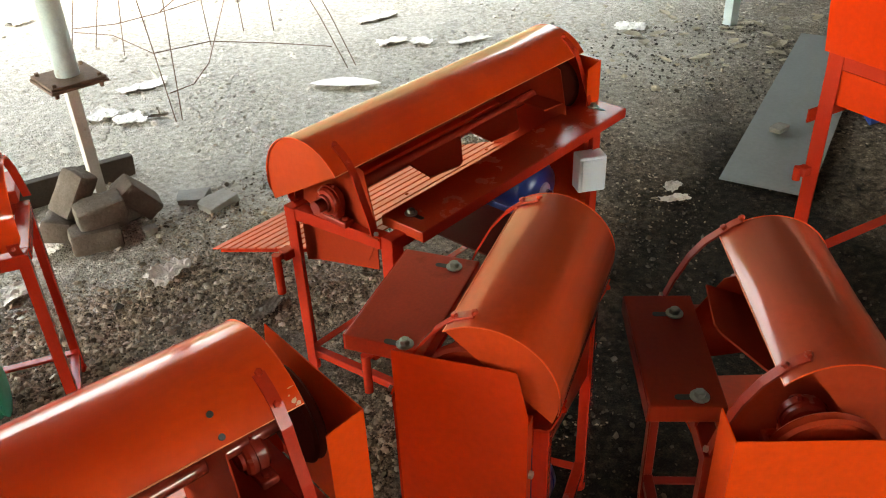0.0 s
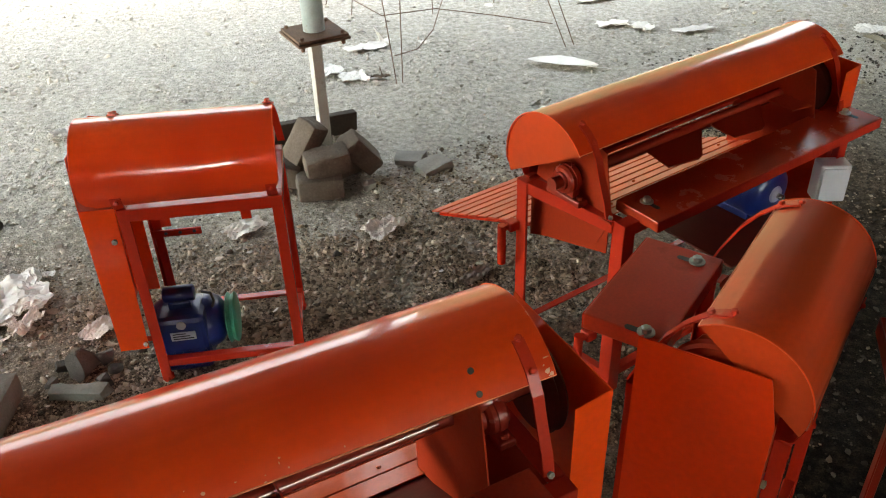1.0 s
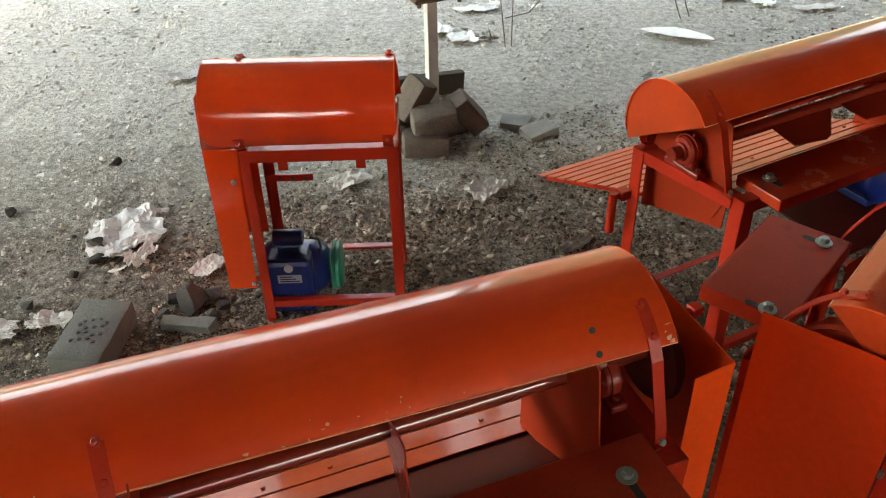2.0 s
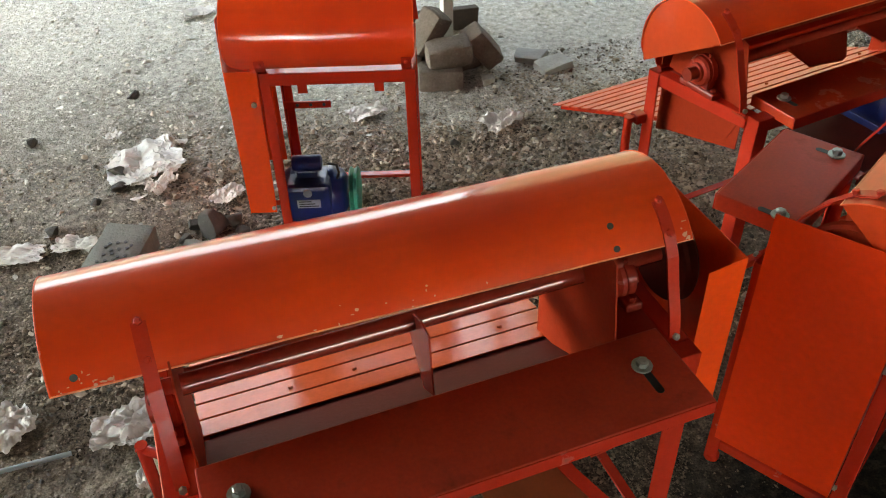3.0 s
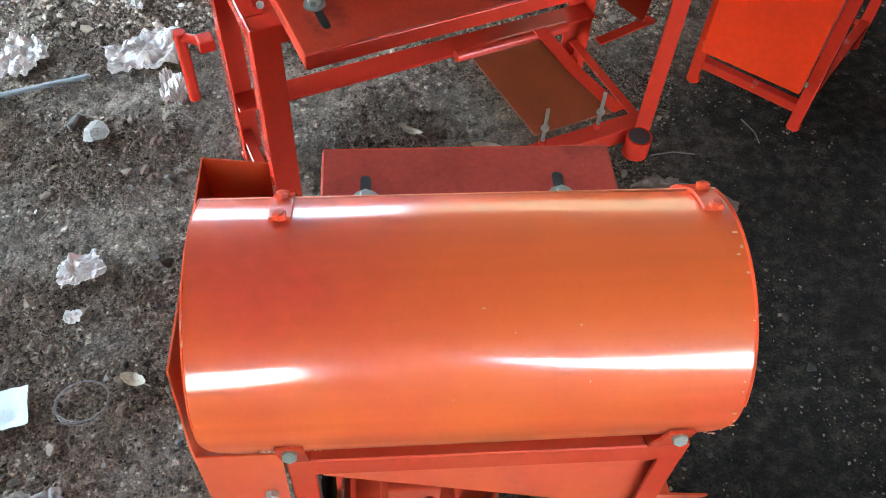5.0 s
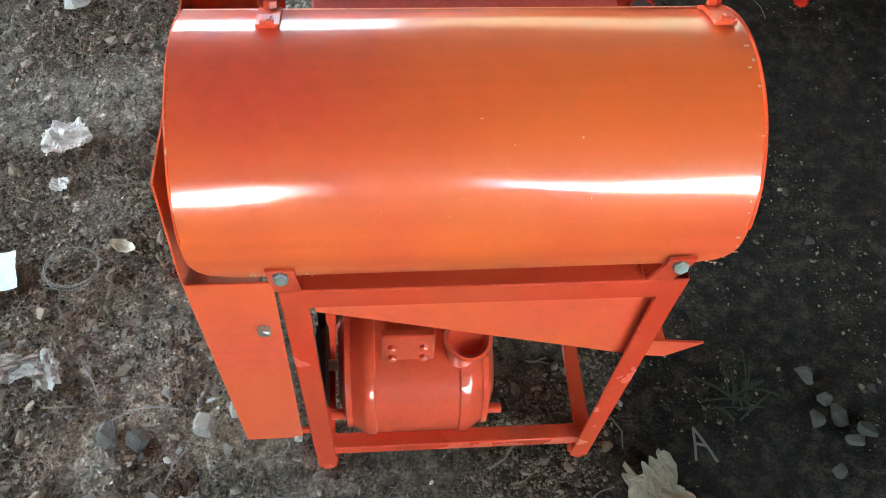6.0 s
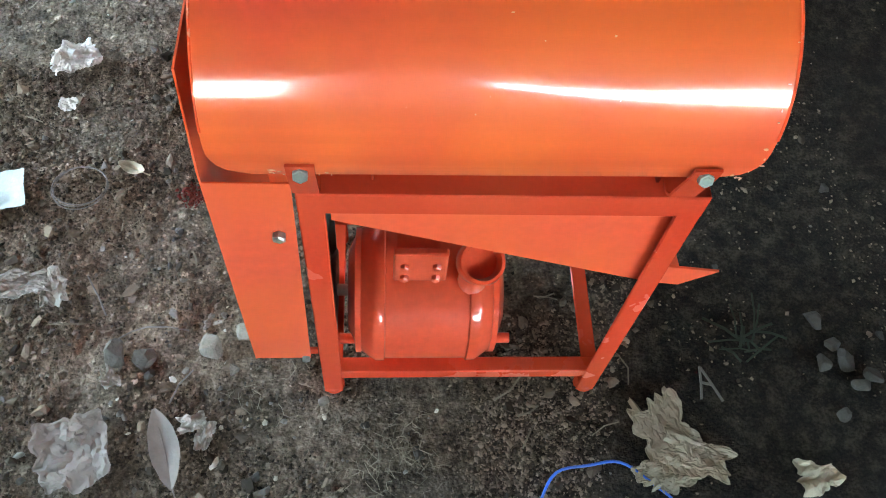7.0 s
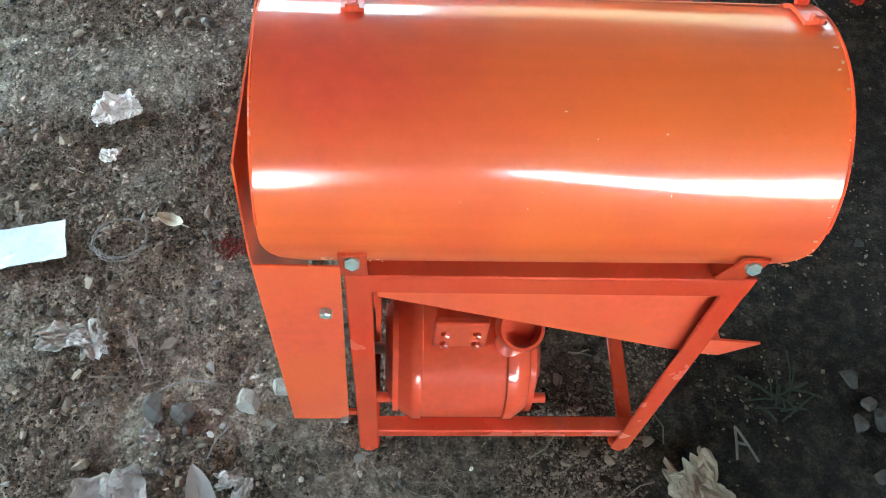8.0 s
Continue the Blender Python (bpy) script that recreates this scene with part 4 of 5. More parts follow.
# ---- ground and shed ----
xs = np.concatenate([np.linspace(-60, -4, 20)[:-1], np.linspace(-4, -1.2, 60)[:-1], np.linspace(-1.2, 1.8, 230)[:-1], np.linspace(1.8, 6, 90), np.linspace(6, 60, 20)[1:]])
ys = np.concatenate([np.linspace(-60, -2, 20)[:-1], np.linspace(-2, -0.6, 30)[:-1], np.linspace(-0.6, 3.4, 300)[:-1], np.linspace(3.4, 8, 100), np.linspace(8, 60, 20)[1:]])


def ground_z(x, y):
    return 0.008 * noise.noise(V(x * 1.1, y * 1.1, 0.3)) + 0.006 * noise.noise(V(x * 6, y * 6, 2.3)) + 0.005 * noise.noise(V(x * 17, y * 17, 5.1)) + 0.0035 * noise.noise(V(x * 38, y * 38, 1.1)) - 0.005


gv = [(x, y, ground_z(x, y)) for y in ys for x in xs]
nx = len(xs)
gf = [(j * nx + i, j * nx + i + 1, (j + 1) * nx + i + 1, (j + 1) * nx + i) for j in range(len(ys) - 1) for i in range(nx - 1)]
me = bpy.data.meshes.new("ground")
me.from_pydata(gv, [], gf)
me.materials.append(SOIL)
for f in me.polygons:
    f.use_smooth = True
ground = tagged(new("ground", me), "bare dark earth floor with gravel and litter", "ground", kind="structure")


# the roof stays out of view; its height and edges set the light
roof = part("ceiling", box((-4.4, -6.5, 2.6), (5.4, 5.3, 2.66)), ROOF)
tagged(roof, "unseen dark sheet roof over the work yard", "roof", kind="structure")
# unseen walls and openings, placed to steer light and hood highlights
for nm, lo, hi in (("wall_east", (5.2, -3.4, 0), (5.4, 5.4, 2.6)), ("wall_east_sill", (5.2, -6.5, 0), (5.4, -3.4, 0.95)), ("wall_south", (-0.80, -6.5, 0), (1.25, -6.3, 2.6)),
                   ("wall_south_west", (-4.6, -6.5, 0), (-1.6, -6.3, 2.6)), ("wall_west", (-4.6, -6.3, 0), (-4.4, -0.5, 2.6)), ("wall_sill_west", (-1.6, -6.5, 0), (-0.8, -6.3, 1.25)),
                   ("wall_sill_east", (1.25, -6.5, 0), (5.2, -6.3, 0.95)), ("wall_north", (3.9, 5.2, 0), (5.2, 5.4, 3.0)), ("wall_yard", (0.3, 9.4, 0), (5.0, 9.6, 5.5)),
                   ("wall_yard_west", (-14.0, 9.4, 1.5), (0.3, 9.6, 5.0)), ("wall_yard_east", (5.0, 9.4, 1.5), (14.0, 9.6, 5.0)),
                   # the hedge strips only darken the lowest part of what the hoods reflect
                   ("wall_hedge_west", (-14.0, 9.37, 0), (0.3, 9.63, 1.5)), ("wall_hedge_east", (5.0, 9.37, 0), (14.0, 9.63, 1.5))):
    tagged(part(nm, box(lo, hi), DARK_BACKDROP if nm == "wall_yard" or "hedge" in nm else PALE_BACKDROP if nm.startswith("wall_yard") else WALL), "unseen plain wall placed to shape light and reflections", "wall", kind="structure")

# added sloping sill, out of view, that tapers the bar reflected on the hood
tagged(part("wall_sill_slope", prism([V(1.25, -6.49, 0.95), V(3.6, -6.49, 0.95), V(1.25, -6.49, 2.3)], (0, 0.17, 0)), WALL), "unseen plain wall placed to shape light and reflections", "wall", kind="structure")

# ---- motors ----
m = motor("electric_motor", "glossy orange electric motor on the bottom frame", PAINT, 0.225, 0.103, 0.004)
br = part("bracket", box((-0.050, -0.078, 0.176), (0.018, -0.066, 0.245), 0.003), PAINT, m)
bm = box((-0.044, -0.066, 0.172), (0.012, 0.03, 0.180))
part("bracket_top", bm, PAINT, br)
for x in (-0.036, 0.004):
    for z in (0.189, 0.217):
        bolt((x, -0.078, z), (0, -1, 0.1), br, 0.0062, mat=PAINT)
part("cup_neck", rod((0.062, -0.030, 0.07), (0.062, -0.040, 0.172), 0.021, 20), PAINT, m, smooth=True)
part("cable_cup", lathe([(0, 0.030), (0.028, 0.031), (0.032, 0.029), (0.032, 0.025), (0.012, 0.022)], (0.062, -0.046, 0.170), (0.1, -0.45, 0.85), 24), PAINT, m, smooth=True)
for x in (-0.105, 0.105):
    part("lug", rod((x - 0.020, -0.074, -0.012), (x + 0.020, -0.074, -0.012), 0.008, 12), PAINT, m, smooth=True)
    part("end_ring", lathe([(0, 0.086), (0.0, 0.094), (0.008, 0.094), (0.008, 0.086)], (x * 0.93 - 0.004, 0, 0), (1, 0, 0), 36), PAINT, m, smooth=True)
part("pulley", lathe([(0, 0.02), (0, 0.062), (0.008, 0.052), (0.016, 0.062), (0.016, 0.02)], (-0.146, 0, 0), (1, 0, 0), 24), BLACK, m, "dark belt pulley")
for sy in (-1, 1):
    part("drive_belt", strip([(-0.138, sy * 0.058, -0.01), (-0.138, sy * 0.062, 0.15), (-0.138, 0.01 + sy * 0.078, 0.47)], (1, 0, 0), 0.012, 0.006), BLACK, m, "black rubber drive belt")
m.matrix_basis = pose(0.138, 0.122, 0.110)
tagged(part("motor_bracket", box((0.03, 0.08, 0.030), (0.25, 0.21, 0.046)), FRAME, machine_f), "flat motor plate")

fresh = {PAINT: PAINT_F, HOOD: HOOD_F, FRAME: FRAME_F, PLANK: PLANK_F}
for ob in machine_f.children_recursive:
    mt = ob.data.materials[0]
    ob.data.materials[0] = fresh.get(mt, mt)
# machine c's frame parts get the shaded copy
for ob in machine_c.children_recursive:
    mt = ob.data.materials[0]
    ob.data.materials[0] = SHADED_FRAME if mt == FRAME else mt
for ob in m.children_recursive:
    mt = ob.data.materials[0]
    ob.data.materials[0] = MOTOR_PAINT if mt == PAINT else mt

m = motor("electric_motor", "dark blue electric motor with capacitor box and green pulley", BLUE, 0.20, 0.078)
part("capacitor_box", lathe([(0, 0.012), (0.002, 0.021), (0.006, 0.024), (0.082, 0.024), (0.086, 0.021), (0.088, 0.012)], (-0.052, -0.02, 0.116), (1, 0, 0), 24), BLUE, m, smooth=True)
part("capacitor_foot", box((-0.040, -0.042, 0.076), (0.022, 0.002, 0.100), 0.004), BLUE, m)
for k in range(6):
    part("fin", box((-0.066 + k * 0.022, -0.0925, -0.094), (-0.062 + k * 0.022, -0.089, -0.03), 0.001), BLUE, m)
part("casing", box((-0.078, -0.090, -0.108), (0.060, 0.02, 0.078), 0.016), BLUE, m)
pn = part("nameplate", box((-0.040, -0.0925, 0.006), (0.028, -0.0905, 0.034)), PLATE_INK, m, "small pale metal nameplate")
for k in range(3):
    part("text_bar", box((-0.034, -0.0934, 0.011 + k * 0.008), (0.022 - 0.01 * k, -0.0926, 0.014 + k * 0.008)), BLACK, pn)
part("emblem", rod((-0.006, -0.0925, 0.056), (-0.006, -0.0903, 0.056), 0.013, 20), PLATE_INK, m, "small round pale emblem")
part("pulley", lathe([(0, 0.02), (0, 0.068), (0.004, 0.074), (0.014, 0.066), (0.024, 0.074), (0.028, 0.068), (0.028, 0.02)], (0.108, 0, 0), (1, 0, 0), 32), GREEN, m, "green belt pulley", smooth=True)
part("cable", tube_path([(0.05, 0, 0.10), (0.075, -0.01, 0.10), (0.082, -0.02, 0.08), (0.075, -0.03, 0.062)], 0.004), BLACK, m)
m.matrix_basis = pose(-0.190 + 0.068, 1.987 + 0.125, 0.110, 0, 0, 1.2)

mb = motor("electric_motor", "dark blue electric motor under the feed plank", BLUE, 0.26, 0.09)
part("fan_cover", lathe([(0, 0.028), (0.008, 0.024), (0.012, 0.01)], (0.129, 0, 0), (1, 0, 0), 24), PLATE_INK, mb, "pale round end cover", smooth=True)
mb.matrix_basis = machine_a.matrix_basis @ pose(0.110, 0.095, 0.290, 0, 0, 90)
# sheet added to darken the void below the ramp
part("motor_tray", box((0.0, 0.008, 0.186), (0.40, 0.345 - 0.03, 0.192)), SHADE_STAIN, machine_a, "added dark sheet for the shade under the motor")
copy_thing(mb, machine_b.matrix_basis @ pose(0.15, 0.13, 0.17))

sb = thing("switch_box", "white plastic switch box fixed to the thresher frame", "switch")
part("body", box((-0.045, -0.03, -0.06), (0.045, 0.03, 0.06), 0.006), PLASTIC, sb)
part("cover", box((-0.038, -0.036, -0.052), (0.038, -0.029, 0.052), 0.004), PLASTIC, sb)
sb.matrix_basis = pose(1.776, 2.140, 0.375, 0, 0, -8)
part("box_arm", strip([(-0.02, 0.33, 0.40), (0.03, 0.35, 0.41)], (0, 0, 1), 0.03, 0.003), FRAME, machine_a)


# ---- pole, bricks, wire cage, sheet ----
pl = thing("prop_post", "painted steel pipe on a rusty flange over a bare steel leg", "post")
part("pipe", rod((0, 0, 0.54), (0.02, 0.03, 2.6), 0.042, 24), POLE, pl, smooth=True)
fl = part("flange", box((-0.105, -0.105, 0.515), (0.105, 0.105, 0.525), 0.002), RUST, pl)
part("flange_top", box((-0.10, -0.10, 0.527), (0.10, 0.10, 0.537), 0.002), RUST, fl)
for sx in (-0.082, 0.082):
    for sy in (-0.082, 0.082):
        part("flange_bolt", rod((sx, sy, 0.495), (sx, sy, 0.548), 0.008, 6), RUST, fl)
part("leg", angle_bar((-0.03, -0.03, -0.02), (-0.03, -0.03, 0.515), V(1, 0, 0), V(0, 1, 0), 0.042, 0.006), PALE_STEEL, pl, "pale bare angle iron leg")
pl.matrix_basis = pose(0.285, 3.30, 0, 0, 0, 22)

bd = part("kerb_board", box((-0.30, -0.02, -0.01), (0.30, 0.02, 0.10), 0.004), BOARD)
tagged(bd, "dark weathered board on edge holding back loose earth", "board")
bd.matrix_basis = pose(0.13, 3.45, 0, 0, 4, 22)


def rough_block(name, size, mat, label, category, seed, group="", knock=0.12, sub=2, worn=0.07):
    """A chipped block: a bevelled box with uneven faces."""
    rnd = random.Random(seed)
    bm = box([-q / 2 for q in size], [q / 2 for q in size], min(size) * worn)
    bmesh.ops.subdivide_edges(bm, edges=[ed for ed in bm.edges if ed.calc_length() > min(size) * 0.4], cuts=sub, use_grid_fill=True)
    for v in bm.verts:
        n3 = noise.noise(v.co * 14 + V(seed * 3.1, 0, 0)) * min(size) * knock
        n4 = noise.noise(v.co * 45 + V(0, seed * 1.7, 0)) * min(size) * knock * 0.4
        v.co += v.co.normalized() * (n3 + n4)
    ob = part(name, bm, mat, smooth=True)
    ob.data.set_sharp_from_angle(angle=radians(34))
    return tagged(ob, label, category, group)


B_LABEL = "weathered brown brick in a loose pile beside a post"
for k, (x, y, z, rx, ry, rz) in enumerate(((0.252, 2.985, 0.040, 0, 3, 6), (0.285, 3.02, 0.122, 8, -6, 12), (0.135, 3.09, 0.060, 14, 8, 80), (0.205, 3.10, 0.170, 28, -58, 14),
                                            (0.418, 3.10, 0.108, 12, 52, 24), (0.36, 3.16, 0.045, 4, 0, 40), (0.20, 3.18, 0.05, 8, 0, 60))):
    b = rough_block("brick", (0.175, 0.105, 0.085), BRICK, B_LABEL, "brick", k + 2, "brick pile", 0.10, 3, 0.15)
    b.matrix_basis = pose(x, y, z, rx, ry, rz)
for k, (x, y, sx, sy, sz, rz) in enumerate(((0.615, 3.19, 0.12, 0.08, 0.03, -25), (0.70, 3.11, 0.13, 0.085, 0.035, 30), (0.44, 3.0, 0.05, 0.04, 0.03, 10))):
    b = rough_block("concrete_chip", (sx, sy, sz), PALE_CHIPS, "flat broken chip of grey concrete on earth", "rubble", k + 20, "rubble", 0.35, 3)
    b.matrix_basis = pose(x, y, sz * 0.4, 5, -6, rz)

blk = rough_block("air_brick", (0.145, 0.25, 0.08), CONCRETE, "grey concrete block with a cluster of small holes", "block", 31, knock=0.04)
for k in range(16):
    hx, hy = -0.035 + 0.021 * (k % 4) + 0.007 * (k // 4 % 2), -0.05 + 0.026 * (k // 4) + 0.006 * (k % 3)
    part("hole", rod((hx, hy, 0.0400), (hx, hy, 0.0432), 0.0052, 10), BLACK, blk)
blk.matrix_basis = pose(-0.668, 1.885, 0.036, 2, 2, -5)
for k, (x, y, sx, sy, sz, rz) in enumerate(((-0.43, 1.968, 0.17, 0.042, 0.032, -12),)):
    b = rough_block("rubble_lump", (sx, sy, sz), CONCRETE, "broken lump of grey mortar and concrete", "rubble", k + 40, "rubble", 0.55, 4)
    b.matrix_basis = pose(x, y, sz * 0.38, 6, -4, rz)

sh = part("metal_sheet", box((-0.30, -0.89, 0.0), (0.035, 0.89, 0.004)), GALV)
tagged(sh, "flat dull grey metal sheet lying on the ground", "sheet")
sh.matrix_basis = pose(3.42, 2.81, 0.03, 1.0, 0.6, -49.7)
lump = rough_block("stone", (0.075, 0.05, 0.025), PALE_CHIPS, "small flat stone lying on a metal sheet", "stone", 77, "loose stones", 0.4, 3)
lump.matrix_basis = pose(3.013, 2.69, 0.047, 0, 0, 20)
cg = thing("wire_cage", "bent thin steel wire cage standing on the yard", "cage")
for (x, y), (tx, ty) in (((0.63, 4.01), (0.55, 4.5)), ((0.66, 4.02), (0.72, 4.6)), ((0.17, 5.22), (0.38, 5.1)), ((0.30, 5.30), (0.52, 5.2)), ((0.45, 5.07), (0.55, 5.1)), ((0.93, 5.03), (0.90, 5.0)), ((1.15, 5.23), (1.12, 5.2)),
                         ((1.32, 5.16), (1.28, 5.1)), ((1.56, 4.34), (1.26, 4.75)), ((1.61, 4.36), (1.34, 4.80))):
    part("upright", tube_path([(x, y, 0), (x * 0.7 + tx * 0.3, y * 0.7 + ty * 0.3, 0.25), (tx, ty, 0.75)], 0.0028, 6), RUST, cg)
ringp = [(0.22, 5.14, 0.16), (0.42, 4.95, 0.17), (0.60, 4.45, 0.20), (0.90, 4.60, 0.17), (1.2, 4.55, 0.13), (1.50, 4.40, 0.11)]
part("hoop", tube_path(ringp, 0.0028, 6), RUST, cg)
part("hoop", tube_path([(0.22, 5.14, 0.18), (0.45, 5.05, 0.20), (0.68, 4.9, 0.27), (0.93, 5.02, 0.28), (1.08, 5.1, 0.36)], 0.0030, 6), RUST, cg)
part("hoop", tube_path([(0.68, 4.6, 0.36), (0.9, 4.75, 0.45), (1.1, 5.0, 0.53), (1.4, 5.0, 0.52), (1.7, 4.9, 0.6)], 0.0030, 6), RUST, cg)
part("tie", tube_path([(0.63, 4.05, 0.13), (0.75, 4.12, 0.13), (0.85, 4.3, 0.16), (1.05, 5.0, 0.28)], 0.0028, 6), RUST, cg)
p2 = part("far_post", angle_bar((0, 0, 0), (0.02, 0.03, 3.0), V(1, 0, 0), V(0, 1, 0), 0.06, 0.006), POLE)
tagged(p2, "pale grey steel post standing among dry leaves", "post")
p2.matrix_basis = pose(3.74, 4.0, 0, 0, 0, 10)


# ---- litter ----
def crumpled(name, size, mat, label, category, seed, lift=0.025, group="", torn=0.25, n=15):
    """A crumpled sheet with a torn, lobed rim and soft creases."""
    rnd = random.Random(seed)
    n = 26 if max(size) > 0.075 else n
    bm = bmesh.new()
    grid = {}
    for i in range(n):
        for j in range(n):
            u, v = 2 * i / (n - 1) - 1, 2 * j / (n - 1) - 1
            # half way between a square and a disc
            du, dv = u * math.sqrt(1 - v * v / 2), v * math.sqrt(1 - u * u / 2)
            u2, v2 = 0.55 * u + 0.45 * du, 0.55 * v + 0.45 * dv
            ang, edge = math.atan2(v2, u2), min(1.0, math.hypot(u2, v2))
            lobe = noise.noise(V(math.cos(ang) * 1.3, math.sin(ang) * 1.3, seed * 1.3)) + 0.6 * noise.noise(V(math.cos(ang) * 4, math.sin(ang) * 4, seed * 0.7))
            rad = max(0.5, min(1.12, 1 - (0.08 - 1.1 * torn * lobe) * edge ** 1.5))
            crease = abs(noise.noise(V(u * 1.3 + 3, v * 1.3, seed * 2.1))) + 0.5 * abs(noise.noise(V(u * 3.1, v * 3.1 + 5, seed * 1.1))) + 0.3 * abs(noise.noise(V(u * 7.5 + 2, v * 7.5, seed * 0.9)))
            curl = 0.25 * edge ** 3 * (0.5 + noise.noise(V(math.cos(ang) * 2, math.sin(ang) * 2, seed * 3.3)))
            jx, jy = rnd.uniform(-0.35, 0.35) / n, rnd.uniform(-0.35, 0.35) / n
            grid[i, j] = bm.verts.new(((u2 * rad + jx) * size[0] * 0.5, (v2 * rad + jy) * size[1] * 0.5, 0.003 + lift * (1.3 * crease + curl + 0.06 * rnd.random())))
    for i in range(n - 1):
        for j in range(n - 1):
            a, b, c, d = grid[i, j], grid[i + 1, j], grid[i + 1, j + 1], grid[i, j + 1]
            for f in ((a, b, c), (a, c, d)) if rnd.random() < 0.5 else ((a, b, d), (b, c, d)):
                bm.faces.new(f)
    bmesh.ops.recalc_face_normals(bm, faces=bm.faces)
    bmesh.ops.solidify(bm, geom=list(bm.faces), thickness=0.0007)
    ob = part(name, bm, mat, smooth=True)
    ob.data.set_sharp_from_angle(angle=radians(22))
    return tagged(ob, label, category, group)


def leaf(size, label, seed, curl=0.02, mat=None):
    """A dry leaf with a midrib, curled along its length."""
    bm = bmesh.new()
    n = 14
    rows = []
    for i in range(n + 1):
        t = i / n
        half = size[0] / 2 * (math.sin(math.pi * min(1.0, t * 0.96 + 0.02)) ** 0.75) * (1 + 0.12 * noise.noise(V(t * 6, seed, 0)))
        y = (t - 0.5) * size[1]
        z = 0.004 + curl * (2 * t - 1) ** 2 * 0.5
        rows.append([bm.verts.new((k * half + 0.08 * size[0] * math.sin(2.2 * t), y, z + abs(k) * 0.35 * half + 0.002 * noise.noise(V(k * 3, t * 9, seed)))) for k in (-1, -0.5, 0, 0.5, 1)])
    for a, b in zip(rows, rows[1:]):
        for k in range(4):
            bm.faces.new((a[k], a[k + 1], b[k + 1], b[k]))
    bmesh.ops.recalc_face_normals(bm, faces=bm.faces)
    bmesh.ops.solidify(bm, geom=list(bm.faces), thickness=0.0008)
    tube_path([(0, -size[1] * 0.68, 0.004), (0, -size[1] * 0.5, 0.006), (0.05 * size[0], 0, 0.006), (0.05 * size[0], size[1] * 0.42, 0.008)], 0.0012, 6, bm)
    return tagged(part("dry_leaf", bm, mat or LEAF, smooth=True), label, "leaf", "litter")


P1 = "dirty white crumpled paper lying on bare earth"
SCRAPS = ((-0.76, 2.45, 0.26, 0.27, 20, 0.045), (-0.43, 2.25, 0.10, 0.12, -30, 0.03), (-0.03, 2.77, 0.17, 0.11, 25, 0.03), (0.47, 2.68, 0.17, 0.11, 35, 0.04), (-0.85, 2.0, 0.14, 0.08, 10, 0.03),
          (-0.86, 3.73, 0.16, 0.10, 20, 0.03), (-0.76, 1.30, 0.12, 0.15, -20, 0.05), (-1.03, 1.95, 0.26, 0.10, 8, 0.03), (-0.46, 1.31, 0.20, 0.13, 30, 0.06), (-0.385, 1.17, 0.06, 0.12, 15, 0.05),
          (-0.52, 1.51, 0.05, 0.07, -20, 0.03), (-0.50, 0.66, 0.10, 0.075, 25, 0.03), (-0.493, 0.55, 0.035, 0.03, 0, 0.015))
SCRAPS += ((-0.661, 2.317, 0.07, 0.13, -25, 0.04), (-0.737, 2.336, 0.08, 0.05, 10, 0.02), (-0.922, 2.632, 0.06, 0.05, 0, 0.03), (-0.668, 2.594, 0.05, 0.03, -10, 0.015))
for k, (x, y, sx, sy, rz, up) in enumerate(SCRAPS):
    crumpled("paper_scrap", (sx, sy), PAPER, P1, "paper", k + 3, up * 0.55, "litter").matrix_basis = pose(x, y, 0.0, 0, 0, rz)
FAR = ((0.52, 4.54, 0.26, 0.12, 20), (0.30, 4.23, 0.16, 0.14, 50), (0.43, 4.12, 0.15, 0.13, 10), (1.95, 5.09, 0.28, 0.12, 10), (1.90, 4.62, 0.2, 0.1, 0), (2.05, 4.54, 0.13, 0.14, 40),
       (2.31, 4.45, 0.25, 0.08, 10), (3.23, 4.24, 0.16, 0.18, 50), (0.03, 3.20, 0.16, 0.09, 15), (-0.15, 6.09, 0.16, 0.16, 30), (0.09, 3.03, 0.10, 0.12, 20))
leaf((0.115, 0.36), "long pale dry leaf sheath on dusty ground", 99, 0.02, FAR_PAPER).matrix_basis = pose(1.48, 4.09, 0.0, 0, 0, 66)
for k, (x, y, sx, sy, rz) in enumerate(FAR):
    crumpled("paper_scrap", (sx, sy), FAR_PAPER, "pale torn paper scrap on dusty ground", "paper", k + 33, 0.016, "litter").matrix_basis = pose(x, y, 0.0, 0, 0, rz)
for k, (x, y, sx, sy, rz, mt, lb) in enumerate(((2.32, 2.42, 0.13, 0.05, -10, PAPER, "small dirty paper scrap on dark earth"), (0.75, 2.34, 0.06, 0.15, -48, GREY_PAPER, "grey crumpled leaf on gravel"), (0.545, 4.11, 0.12, 0.03, -5, DARK_LEAF, "dark curled leaf strip on pale ground"),
                                                 (0.825, 4.54, 0.06, 0.05, 10, FAR_PAPER, "small white paper scrap on pale ground"), (2.36, 2.50, 0.09, 0.06, 30, PAPER, "small dirty paper scrap on dark earth"), (1.20, 3.42, 0.07, 0.05, 20, FAR_PAPER, "small white paper scrap on pale ground"))):
    crumpled("paper_scrap" if "paper" in lb else "leaf_scrap", (sx, sy), mt, lb, "paper" if "paper" in lb else "leaf", 140 + k, 0.012, "litter").matrix_basis = pose(x, y, 0.0, 0, 0, rz)
bm = bmesh.new()
cells = {}
